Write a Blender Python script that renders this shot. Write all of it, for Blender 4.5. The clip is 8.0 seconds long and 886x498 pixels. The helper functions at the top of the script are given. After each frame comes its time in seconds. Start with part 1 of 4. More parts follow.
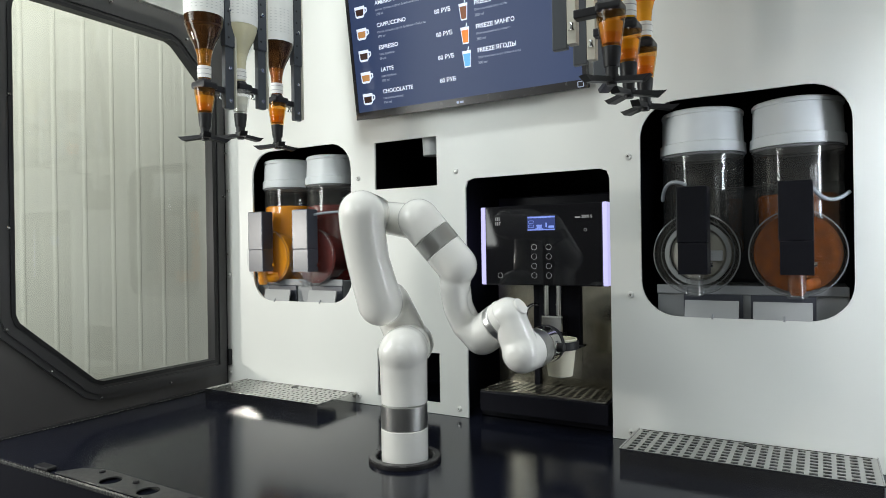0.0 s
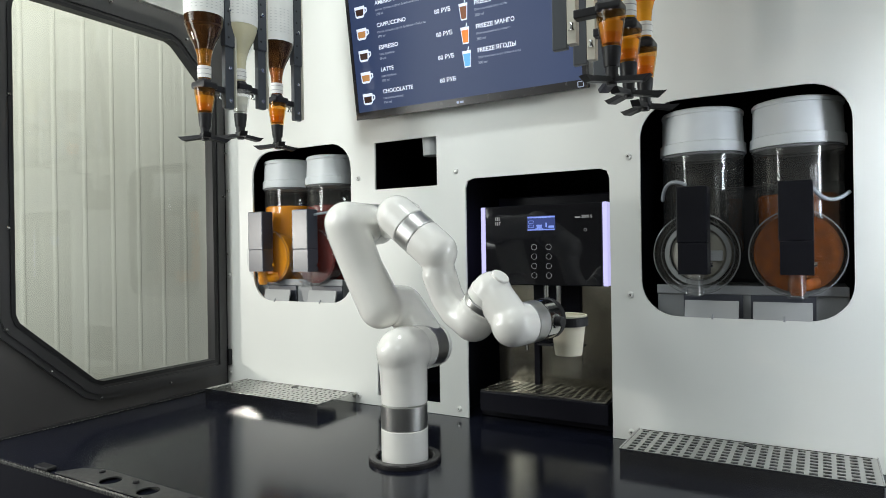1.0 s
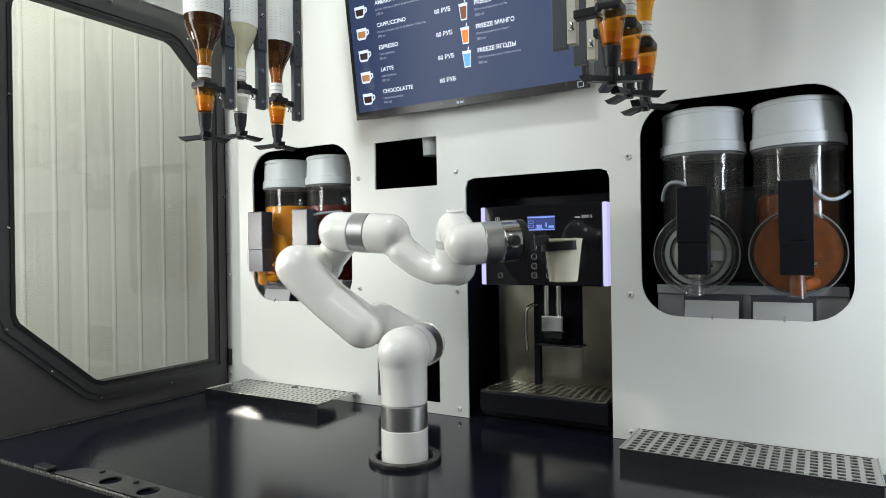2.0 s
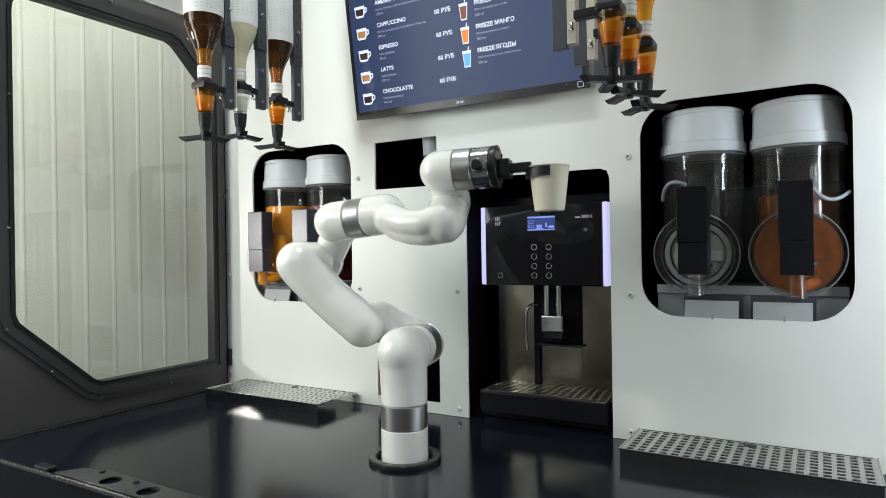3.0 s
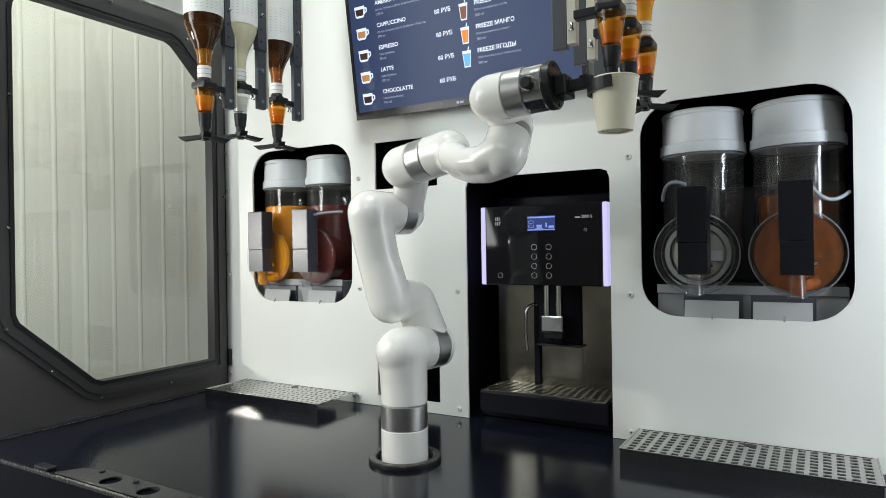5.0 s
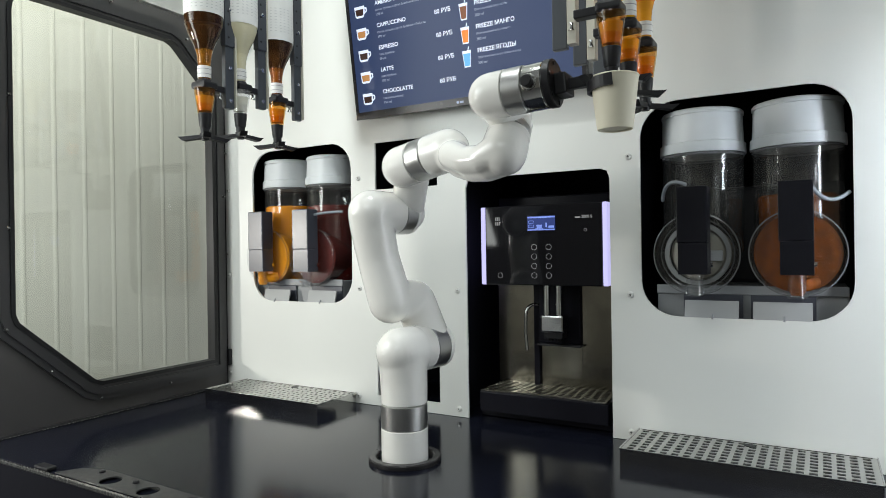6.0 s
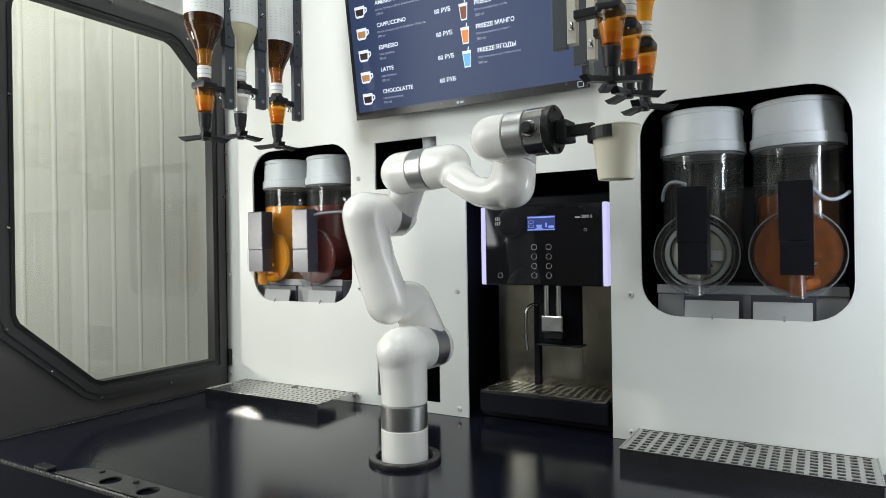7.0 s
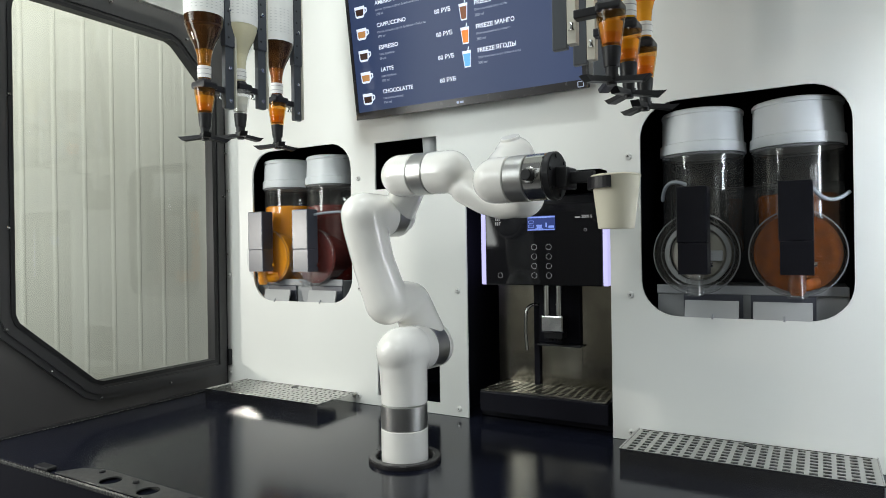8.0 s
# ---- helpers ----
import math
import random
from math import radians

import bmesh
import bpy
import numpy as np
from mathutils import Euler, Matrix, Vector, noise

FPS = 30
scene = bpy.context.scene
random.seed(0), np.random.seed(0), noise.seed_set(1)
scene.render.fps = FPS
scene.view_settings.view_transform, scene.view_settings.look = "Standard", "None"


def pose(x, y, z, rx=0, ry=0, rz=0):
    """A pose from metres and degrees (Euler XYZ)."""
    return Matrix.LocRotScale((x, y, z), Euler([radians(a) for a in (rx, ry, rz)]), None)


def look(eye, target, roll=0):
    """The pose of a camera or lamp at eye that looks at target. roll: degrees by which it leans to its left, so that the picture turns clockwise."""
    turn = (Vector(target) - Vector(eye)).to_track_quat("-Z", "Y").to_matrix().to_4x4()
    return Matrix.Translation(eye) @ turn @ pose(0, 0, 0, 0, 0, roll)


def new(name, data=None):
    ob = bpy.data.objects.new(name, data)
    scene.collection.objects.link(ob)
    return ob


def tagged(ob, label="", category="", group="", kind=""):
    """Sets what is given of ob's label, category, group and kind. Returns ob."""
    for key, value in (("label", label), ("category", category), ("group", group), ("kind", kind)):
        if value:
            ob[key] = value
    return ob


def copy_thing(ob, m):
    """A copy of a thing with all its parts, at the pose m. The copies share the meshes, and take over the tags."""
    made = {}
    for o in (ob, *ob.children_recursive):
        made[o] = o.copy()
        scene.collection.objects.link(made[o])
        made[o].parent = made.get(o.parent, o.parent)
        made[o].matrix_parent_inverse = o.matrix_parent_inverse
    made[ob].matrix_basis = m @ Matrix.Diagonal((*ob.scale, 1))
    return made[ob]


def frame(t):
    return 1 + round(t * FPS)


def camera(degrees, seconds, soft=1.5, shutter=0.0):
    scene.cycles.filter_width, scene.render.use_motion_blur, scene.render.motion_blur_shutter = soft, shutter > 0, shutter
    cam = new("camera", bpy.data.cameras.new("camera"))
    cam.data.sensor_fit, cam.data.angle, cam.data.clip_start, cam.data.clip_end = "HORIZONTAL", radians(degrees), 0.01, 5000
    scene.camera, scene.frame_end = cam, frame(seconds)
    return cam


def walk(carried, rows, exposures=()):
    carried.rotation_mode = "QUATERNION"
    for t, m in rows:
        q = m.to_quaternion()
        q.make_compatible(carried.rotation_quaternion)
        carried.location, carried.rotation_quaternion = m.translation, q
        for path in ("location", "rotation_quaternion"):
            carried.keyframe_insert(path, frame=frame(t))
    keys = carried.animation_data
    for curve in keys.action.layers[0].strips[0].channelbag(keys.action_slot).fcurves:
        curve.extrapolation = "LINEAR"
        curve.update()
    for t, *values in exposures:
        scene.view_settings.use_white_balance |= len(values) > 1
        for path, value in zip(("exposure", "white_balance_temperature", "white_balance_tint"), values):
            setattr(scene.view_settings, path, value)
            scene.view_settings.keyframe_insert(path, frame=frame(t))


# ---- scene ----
cam = camera(69.03, 8.0, soft=0.9, shutter=0.4)
EYE = (0.7345, -1.4201, 0.425)
VIEW = Matrix.Translation(EYE) @ pose(0, 0, 0, 90, 0, 30.5) @ pose(0, 0, 0, 0, 0, -0.85)
walk(cam, [(0.0, VIEW), (8.0, VIEW)], exposures=[(0.0, 0.0), (8.0, 0.0)])

# ---- world and lamps ----
world = bpy.data.worlds.new("hall")
world.use_nodes = True
scene.world = world
world.node_tree.nodes["Background"].inputs[0].default_value = (0.95, 1.0, 0.98, 1)
world.node_tree.nodes["Background"].inputs[1].default_value = 0.21


def area_lamp(name, m, sx, sy, power, colour):
    data = bpy.data.lights.new(name, "AREA")
    data.shape, data.size, data.size_y, data.energy, data.color = "RECTANGLE", sx, sy, power, colour
    ob = new(name, data)
    ob.matrix_world = m
    return ob


area_lamp("kiosk_lamp_front", look((0.10, -0.62, 1.74), (0.0, -0.1, 0.3)), 0.36, 0.06, 6.6, (0.93, 1.0, 1.0))
area_lamp("kiosk_lamp_right", look((1.16, -0.22, 0.40), (0.74, 0.0, 0.15)), 0.08, 0.8, 3.5, (0.84, 0.91, 1.0))
# two unseen fill lamps, added to even out brightness across wall and arm
area_lamp("hall_fill_left", look((-1.15, -1.9, 1.25), (-0.6, 0.0, 0.35)), 1.0, 0.8, 9, (0.93, 1.0, 1.0))
area_lamp("hall_fill_right", look((1.0, -3.2, 2.0), (-0.4, 0.0, 0.5)), 1.2, 0.8, 11.6, (0.93, 1.0, 1.0))
# two unseen fills, added to brighten the cladding outside the window
area_lamp("cladding_fill_top", look((-1.1, -0.1, 2.3), (-1.5, 0.1, 0.2)), 0.2, 2.8, 45, (0.97, 1.0, 0.96))
area_lamp("cladding_fill_front", look((-1.0, -1.35, 1.0), (-1.6, 0.25, 0.35)), 0.5, 1.2, 16, (0.96, 1.0, 0.97))
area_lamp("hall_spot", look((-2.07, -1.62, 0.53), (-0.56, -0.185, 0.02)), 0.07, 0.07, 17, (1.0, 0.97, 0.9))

# ---- materials ----


def material(name, colour, rough=0.5, metal=0.0, var=0.06, scale=18.0, bump=0.0, bump_scale=300.0, coat=0.0, spec=0.5):
    """A surface with broad tone variation, a finer grain in its gloss and a slight relief."""
    m = bpy.data.materials.new(name)
    m.use_nodes = True
    t = m.node_tree
    b = t.nodes["Principled BSDF"]
    tc = t.nodes.new("ShaderNodeTexCoord")
    n1 = t.nodes.new("ShaderNodeTexNoise")
    n1.inputs["Scale"].default_value, n1.inputs["Detail"].default_value = scale, 4
    t.links.new(tc.outputs["Object"], n1.inputs["Vector"])
    mix = t.nodes.new("ShaderNodeMix")
    mix.data_type = "RGBA"
    mix.inputs[6].default_value = (*[c * (1 - var) for c in colour], 1)
    mix.inputs[7].default_value = (*[min(1, c * (1 + var)) for c in colour], 1)
    t.links.new(n1.outputs["Fac"], mix.inputs[0])
    t.links.new(mix.outputs[2], b.inputs["Base Color"])
    n2 = t.nodes.new("ShaderNodeTexNoise")
    n2.inputs["Scale"].default_value, n2.inputs["Detail"].default_value = scale * 6, 3
    t.links.new(tc.outputs["Object"], n2.inputs["Vector"])
    mr = t.nodes.new("ShaderNodeMapRange")
    mr.inputs[3].default_value, mr.inputs[4].default_value = max(0.02, rough * 0.8), min(1, rough * 1.25)
    t.links.new(n2.outputs["Fac"], mr.inputs[0])
    t.links.new(mr.outputs[0], b.inputs["Roughness"])
    b.inputs["Metallic"].default_value = metal
    b.inputs["Coat Weight"].default_value = coat
    b.inputs["Specular IOR Level"].default_value = spec
    if bump:
        n3 = t.nodes.new("ShaderNodeTexNoise")
        n3.inputs["Scale"].default_value, n3.inputs["Detail"].default_value = bump_scale, 2
        t.links.new(tc.outputs["Object"], n3.inputs["Vector"])
        bp = t.nodes.new("ShaderNodeBump")
        bp.inputs["Strength"].default_value, bp.inputs["Distance"].default_value = bump, 0.001
        t.links.new(n3.outputs["Fac"], bp.inputs["Height"])
        t.links.new(bp.outputs[0], b.inputs["Normal"])
    return m


def glowing(name, colour, strength):
    m = bpy.data.materials.new(name)
    m.use_nodes = True
    b = m.node_tree.nodes["Principled BSDF"]
    b.inputs["Base Color"].default_value = (*[c * 0.3 for c in colour], 1)
    b.inputs["Emission Color"].default_value = (*colour, 1)
    b.inputs["Emission Strength"].default_value = strength
    return m


def glassy(name, colour, rough=0.02, ior=1.4, clear=0.55):
    m = bpy.data.materials.new(name)
    m.use_nodes = True
    b = m.node_tree.nodes["Principled BSDF"]
    b.inputs["Base Color"].default_value = (*colour, 1)
    b.inputs["Roughness"].default_value = rough
    b.inputs["IOR"].default_value = ior
    b.inputs["Transmission Weight"].default_value = clear
    return m


WHITE_PANEL = material("white_panel", (0.72, 0.73, 0.70), 0.32, var=0.03, scale=5, bump=0.05, bump_scale=600)
COUNTER = material("dark_blue_laminate", (0.0075, 0.0085, 0.0150), 0.14, var=0.3, scale=6, bump=0.03, bump_scale=500, spec=0.27)
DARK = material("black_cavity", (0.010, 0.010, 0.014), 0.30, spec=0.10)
BLACK = material("black_plastic", (0.014, 0.014, 0.016), 0.38, var=0.15, bump=0.05, spec=0.3)
SATIN = material("satin_black", (0.030, 0.028, 0.029), 0.25, var=0.15, spec=0.4)
SIDE_PANEL = material("side_panel_gloss", (0.085, 0.081, 0.080), 0.22, var=0.15, scale=8, spec=0.5)
FRAME = material("charcoal_powder_coat", (0.038, 0.037, 0.039), 0.42, var=0.1, bump=0.1, bump_scale=900)
STEEL = material("brushed_steel", (0.40, 0.40, 0.39), 0.26, 1.0, var=0.06, scale=40)
CHROME = material("chrome", (0.75, 0.75, 0.75), 0.08, 1.0, var=0.02)
ALU = material("satin_aluminium", (0.56, 0.56, 0.55), 0.34, 1.0, var=0.05, scale=60)
ARM_WHITE = material("glossy_white_shell", (0.93, 0.92, 0.88), 0.14, var=0.015, scale=4, coat=0.4)
PAPER = material("cream_paper", (0.78, 0.74, 0.59), 0.6, var=0.03, scale=30)
LID = material("white_plastic", (0.58, 0.61, 0.63), 0.35, var=0.03)
DRUM = material("beige_drum", (0.46, 0.44, 0.37), 0.4, var=0.1)
CORRUGATED = material("cream_cladding", (0.76, 0.755, 0.665), 0.5, var=0.06, scale=3)
GREY = material("grey_plastic", (0.26, 0.27, 0.28), 0.4, var=0.06)

TRAY = material("polished_tray_steel", (0.62, 0.61, 0.58), 0.12, 1.0, var=0.08, scale=25)
COVER = material("perforated_steel", (0.56, 0.56, 0.54), 0.3, 1.0, var=0.06, scale=40)
POLISHED = material("polished_steel", (0.60, 0.60, 0.59), 0.12, 1.0, var=0.05, scale=25)
# strong mottle stands in for the uneven reflections on mirror steel
MOTTLED_STEEL = material("mottled_mirror_steel", (0.36, 0.34, 0.28), 0.17, 1.0, var=0.5, scale=16)
GRILLE = material("grille_metal", (0.55, 0.53, 0.47), 0.20, 1.0)
TAP = material("gloss_black_cover", (0.010, 0.010, 0.013), 0.34, var=0.2, scale=30, spec=0.12)
# left taps: the sheen on black covers is put into a lighter colour
TAP_SHEEN = material("sheen_grey_tap_cover", (0.062, 0.067, 0.085), 0.30, var=0.1, scale=30)
CAP_WHITE = material("white_screw_cap", (0.62, 0.62, 0.60), 0.3)
PIANO = material("black_touch_glass", (0.007, 0.007, 0.009), 0.05, var=0.1, spec=0.35)
RAIL = material("slate_powder_coat", (0.055, 0.062, 0.072), 0.38, var=0.08, bump=0.08, bump_scale=900)
FLAP = material("light_grey_plastic", (0.33, 0.34, 0.34), 0.35, var=0.05)
# glints along the clear bowl edges, put into an opaque glossy grey
EDGE_GLINT = material("edge_glint_grey", (0.17, 0.175, 0.18), 0.07, var=0.1, scale=60, coat=0.5)
HOSE = material("milky_hose", (0.30, 0.33, 0.37), 0.3)
STRIP_CREAM = material("cream_edge", (0.55, 0.53, 0.45), 0.5)
LABEL = material("paper_label", (0.78, 0.78, 0.76), 0.5, var=0.08, scale=60)
LABEL_FAINT = material("faint_ink", (0.58, 0.58, 0.58), 0.5)
LABEL_INK = material("grey_ink", (0.35, 0.35, 0.36), 0.5)
ORANGE = material("orange_drink", (1.0, 0.36, 0.008), 0.25, var=0.08, scale=12)
BERRY = material("dark_red_drink", (0.13, 0.014, 0.010), 0.25, var=0.2, scale=12)
COLA = material("brown_drink", (0.21, 0.055, 0.006), 0.25, var=0.75, scale=55, bump=0.3, bump_scale=200)
FOAM = material("pale_foam", (0.75, 0.42, 0.20), 0.3)
SYRUP_AMBER = glassy("amber_syrup", (0.80, 0.44, 0.055), 0.06, 1.35, 0.22)
SYRUP_GOLD = glassy("golden_syrup", (1.0, 0.56, 0.03), 0.06, 1.35, 0.18)
SYRUP_ORANGE = glassy("orange_syrup", (0.95, 0.42, 0.03), 0.06, 1.35, 0.22)
SYRUP_PALE = material("pale_syrup", (0.80, 0.79, 0.68), 0.2)
GLASS_DARK = glassy("dark_amber_bottle", (0.10, 0.040, 0.012), 0.03, 1.45, 0.6)
GLASS_NECK = glassy("brown_amber_neck", (0.48, 0.19, 0.02), 0.03, 1.45, 0.6)
GLASS_RED = glassy("red_brown_bottle", (0.40, 0.115, 0.015), 0.03, 1.45, 0.6)
GLASS_PALE = material("milky_bottle", (0.70, 0.66, 0.45), 0.08, var=0.1, coat=0.3)
GLASS_AMBER = material("amber_bottle", (0.35, 0.13, 0.02), 0.06, var=0.2, coat=0.3)
GLASS_ORANGE = material("orange_bottle", (0.75, 0.20, 0.02), 0.08, var=0.1, coat=0.3)
SCREEN = glowing("screen_navy", (0.024, 0.041, 0.104), 1.0)
SCREEN_WHITE = glowing("screen_white", (0.75, 0.82, 0.95), 1.0)
SCREEN_GREY = glowing("screen_grey", (0.32, 0.37, 0.48), 1.0)
SCREEN_BROWN = glowing("screen_brown", (0.18, 0.06, 0.02), 1.0)
SCREEN_ORANGE = glowing("screen_orange", (0.9, 0.22, 0.02), 1.0)
SCREEN_SKY = glowing("screen_sky", (0.12, 0.42, 0.85), 1.0)
SCREEN_DARK = glowing("screen_coffee", (0.03, 0.012, 0.008), 1.0)
SCREEN_TAN = glowing("screen_tan", (0.42, 0.20, 0.06), 1.0)
FILLS = (SCREEN_DARK, SCREEN_TAN, SCREEN_DARK, SCREEN_TAN, SCREEN_DARK)
STRIP = glowing("strip_white", (0.62, 0.60, 1.0), 0.9)
DISPLAY = glowing("display_blue", (0.022, 0.050, 0.26), 0.5)
DISPLAY_PALE = glowing("display_pale", (0.25, 0.36, 0.9), 0.75)
MARK = glowing("front_marks", (0.5, 0.5, 0.5), 0.35)


def thin_clear(name, tint, gloss, rough=0.05, scuffed=0.0):
    """Thin clear plastic: mostly see-through, with a share of gloss that grows at grazing angles."""
    m = bpy.data.materials.new(name)
    m.use_nodes = True
    t = m.node_tree
    t.nodes.remove(t.nodes["Principled BSDF"])
    a, b, mx = t.nodes.new("ShaderNodeBsdfTransparent"), t.nodes.new("ShaderNodeBsdfGlossy"), t.nodes.new("ShaderNodeMixShader")
    a.inputs[0].default_value = (*tint, 1)
    b.inputs["Roughness"].default_value = rough
    fr, pw, mu = t.nodes.new("ShaderNodeLayerWeight"), t.nodes.new("ShaderNodeMath"), t.nodes.new("ShaderNodeMath")
    pw.operation, mu.operation = "POWER", "MULTIPLY_ADD"
    pw.inputs[1].default_value, mu.inputs[1].default_value, mu.inputs[2].default_value = 4.0, gloss, 0.045
    t.links.new(fr.outputs["Facing"], pw.inputs[0])
    t.links.new(pw.outputs[0], mu.inputs[0])
    t.links.new(mu.outputs[0], mx.inputs[0])
    t.links.new(a.outputs[0], mx.inputs[1])
    t.links.new(b.outputs[0], mx.inputs[2])
    df, haze = t.nodes.new("ShaderNodeBsdfDiffuse"), t.nodes.new("ShaderNodeMixShader")
    df.inputs[0].default_value = (0.75, 0.74, 0.70, 1)
    haze.inputs[0].default_value = scuffed
    t.links.new(mx.outputs[0], haze.inputs[1])
    t.links.new(df.outputs[0], haze.inputs[2])
    t.links.new(haze.outputs[0], t.nodes["Material Output"].inputs[0])
    return m


CLEAR = thin_clear("clear_plastic", (0.95, 0.955, 0.96), 0.6, scuffed=0.013)
PANE = thin_clear("window_pane", (0.95, 0.96, 0.95), 0.5, 0.01)
AMBER_CLEAR = thin_clear("amber_plastic", (0.93, 0.74, 0.42), 0.6)

# ---- building helpers ----


def mesh_of(bm, name, smooth=False):
    me = bpy.data.meshes.new(name)
    bmesh.ops.recalc_face_normals(bm, faces=bm.faces)
    bm.to_mesh(me)
    bm.free()
    if smooth:
        for p in me.polygons:
            p.use_smooth = True
        me.set_sharp_from_angle(angle=radians(32))
    return me


def part(name, bm, mat, parent=None, label="", smooth=False, m=None):
    ob = new(name, mesh_of(bm, name, smooth))
    ob.data.materials.append(mat)
    if parent is not None:
        ob.parent = parent
    if m is not None:
        ob.matrix_basis = m
    if label:
        ob["label"] = label
    return ob


def empty(name, m, label, category, group="", kind=""):
    ob = new(name)
    ob.empty_display_size = 0.05
    ob.matrix_basis = m
    return tagged(ob, label, category, group, kind)


def box(bm, x0, x1, y0, y1, z0, z1, bevel=0.0, m=None):
    g = bmesh.ops.create_cube(bm, size=1)
    vs = g["verts"]
    for v in vs:
        v.co = Vector(((x0 + x1) / 2 + v.co.x * (x1 - x0), (y0 + y1) / 2 + v.co.y * (y1 - y0), (z0 + z1) / 2 + v.co.z * (z1 - z0)))
    if bevel:
        es = list({e for v in vs for e in v.link_edges})
        r = bmesh.ops.bevel(bm, geom=es, offset=bevel, segments=2, affect="EDGES", profile=0.6)
        vs = list({v for f in r["faces"] for v in f.verts} | {v for v in vs if v.is_valid})
    if m is not None:
        bmesh.ops.transform(bm, matrix=m, verts=vs)
    return bm


def boxed(*a, **k):
    return box(bmesh.new(), *a, **k)


def lathe(profile, n=32, m=None, bm=None):
    """Turns (radius, height) pairs round the z axis; a radius of 0 closes the end."""
    bm = bm or bmesh.new()
    rings, made = [], []
    for r, z in profile:
        if r <= 1e-6:
            rings.append([bm.verts.new((0, 0, z))])
        else:
            rings.append([bm.verts.new((r * math.cos(2 * math.pi * i / n), r * math.sin(2 * math.pi * i / n), z)) for i in range(n)])
        made += rings[-1]
    for a, b in zip(rings, rings[1:]):
        for i in range(n):
            j = (i + 1) % n
            q = [a[i % len(a)], a[j % len(a)], b[j % len(b)], b[i % len(b)]]
            q = [v for k, v in enumerate(q) if v not in q[:k]]
            if len(q) > 2:
                bm.faces.new(q)
    if m is not None:
        bmesh.ops.transform(bm, matrix=m, verts=made)
    return bm


def cyl(p, d, r0, l0, l1, r1=None, n=40, bevel=0.0015):
    """A disc or band round the axis d through p, from l0 to l1 along it."""
    r1 = r0 if r1 is None else r1
    turn = Vector(d).to_track_quat("Z", "Y").to_matrix().to_4x4()
    return lathe([(0, l0), (r0 - bevel, l0), (r0, l0 + bevel), (r1, l1 - bevel), (r1 - bevel, l1), (0, l1)], n, Matrix.Translation(p) @ turn)


def rounded_loop(x0, x1, z0, z1, r, n=8):
    pts = []
    for cx, cz, a in ((x1 - r, z1 - r, 0), (x0 + r, z1 - r, 90), (x0 + r, z0 + r, 180), (x1 - r, z0 + r, 270)):
        for i in range(n + 1):
            t = radians(a + 90 * i / n)
            pts.append((cx + r * math.cos(t), cz + r * math.sin(t)))
    return pts


def sheet(loops, y0, y1, bm=None):
    """A plate in the xz plane with an outer loop and holes, from y0 to y1."""
    bm = bm or bmesh.new()
    edges = []
    for lp in loops:
        vs = [bm.verts.new((x, y0, z)) for x, z in lp]
        edges += [bm.edges.new((vs[i], vs[(i + 1) % len(vs)])) for i in range(len(vs))]
    r = bmesh.ops.triangle_fill(bm, use_beauty=True, use_dissolve=False, edges=edges)
    faces = [g for g in r["geom"] if isinstance(g, bmesh.types.BMFace)]
    e = bmesh.ops.extrude_face_region(bm, geom=faces)
    for v in e["geom"]:
        if isinstance(v, bmesh.types.BMVert):
            v.co.y = y1
    return bm


def tube(points, radii, n=16, bm=None, closed=True):
    """A round tube along points, smooth, with a radius at each."""
    bm = bm or bmesh.new()
    pts = [Vector(p) for p in points]
    if not isinstance(radii, (list, tuple)):
        radii = [radii] * len(pts)
    rings = []
    side = None
    for i, p in enumerate(pts):
        d = (pts[min(i + 1, len(pts) - 1)] - pts[max(i - 1, 0)]).normalized()
        if side is None:
            side = d.orthogonal().normalized()
        side = (side - d * side.dot(d)).normalized()
        up = d.cross(side)
        rings.append([bm.verts.new(p + radii[i] * (math.cos(2 * math.pi * k / n) * side + math.sin(2 * math.pi * k / n) * up)) for k in range(n)])
    for a, b in zip(rings, rings[1:]):
        for k in range(n):
            bm.faces.new((a[k], a[(k + 1) % n], b[(k + 1) % n], b[k]))
    if closed:
        bm.faces.new(rings[0][::-1])
        bm.faces.new(rings[-1])
    return bm


def text_mesh(body, size, bold=0.0):
    c = bpy.data.curves.new("text", "FONT")
    c.body, c.size, c.offset, c.extrude = body, size, bold, 0.0001
    tmp = new("text", c)
    me = bpy.data.meshes.new_from_object(tmp.evaluated_get(bpy.context.evaluated_depsgraph_get()))
    bpy.data.objects.remove(tmp)
    return me


UPRIGHT = pose(0, 0, 0, 90, 0, 0)


def lettering(name, body, size, x, y, z, mat, parent, bold=0.0):
    """Writing that stands upright in the xz plane of its parent."""
    ob = new(name, text_mesh(body, size, bold))
    ob.data.materials.append(mat)
    ob.parent = parent
    ob.matrix_basis = Matrix.Translation((x, y, z)) @ UPRIGHT
    return ob


# ---- structure ----
floor_bm = boxed(-4, 4, -5, 3, -1.02, -0.9)
tagged(part("floor", floor_bm, material("grey_floor", (0.2, 0.2, 0.2), 0.4, var=0.2, scale=2)), "grey hall floor under the kiosk", "floor", kind="structure")
tagged(part("counter", boxed(-0.905, 1.5, -0.734, 0.5, -0.04, 0.0, bevel=0.002), COUNTER), "dark navy glossy laminate counter top", "counter", kind="structure")

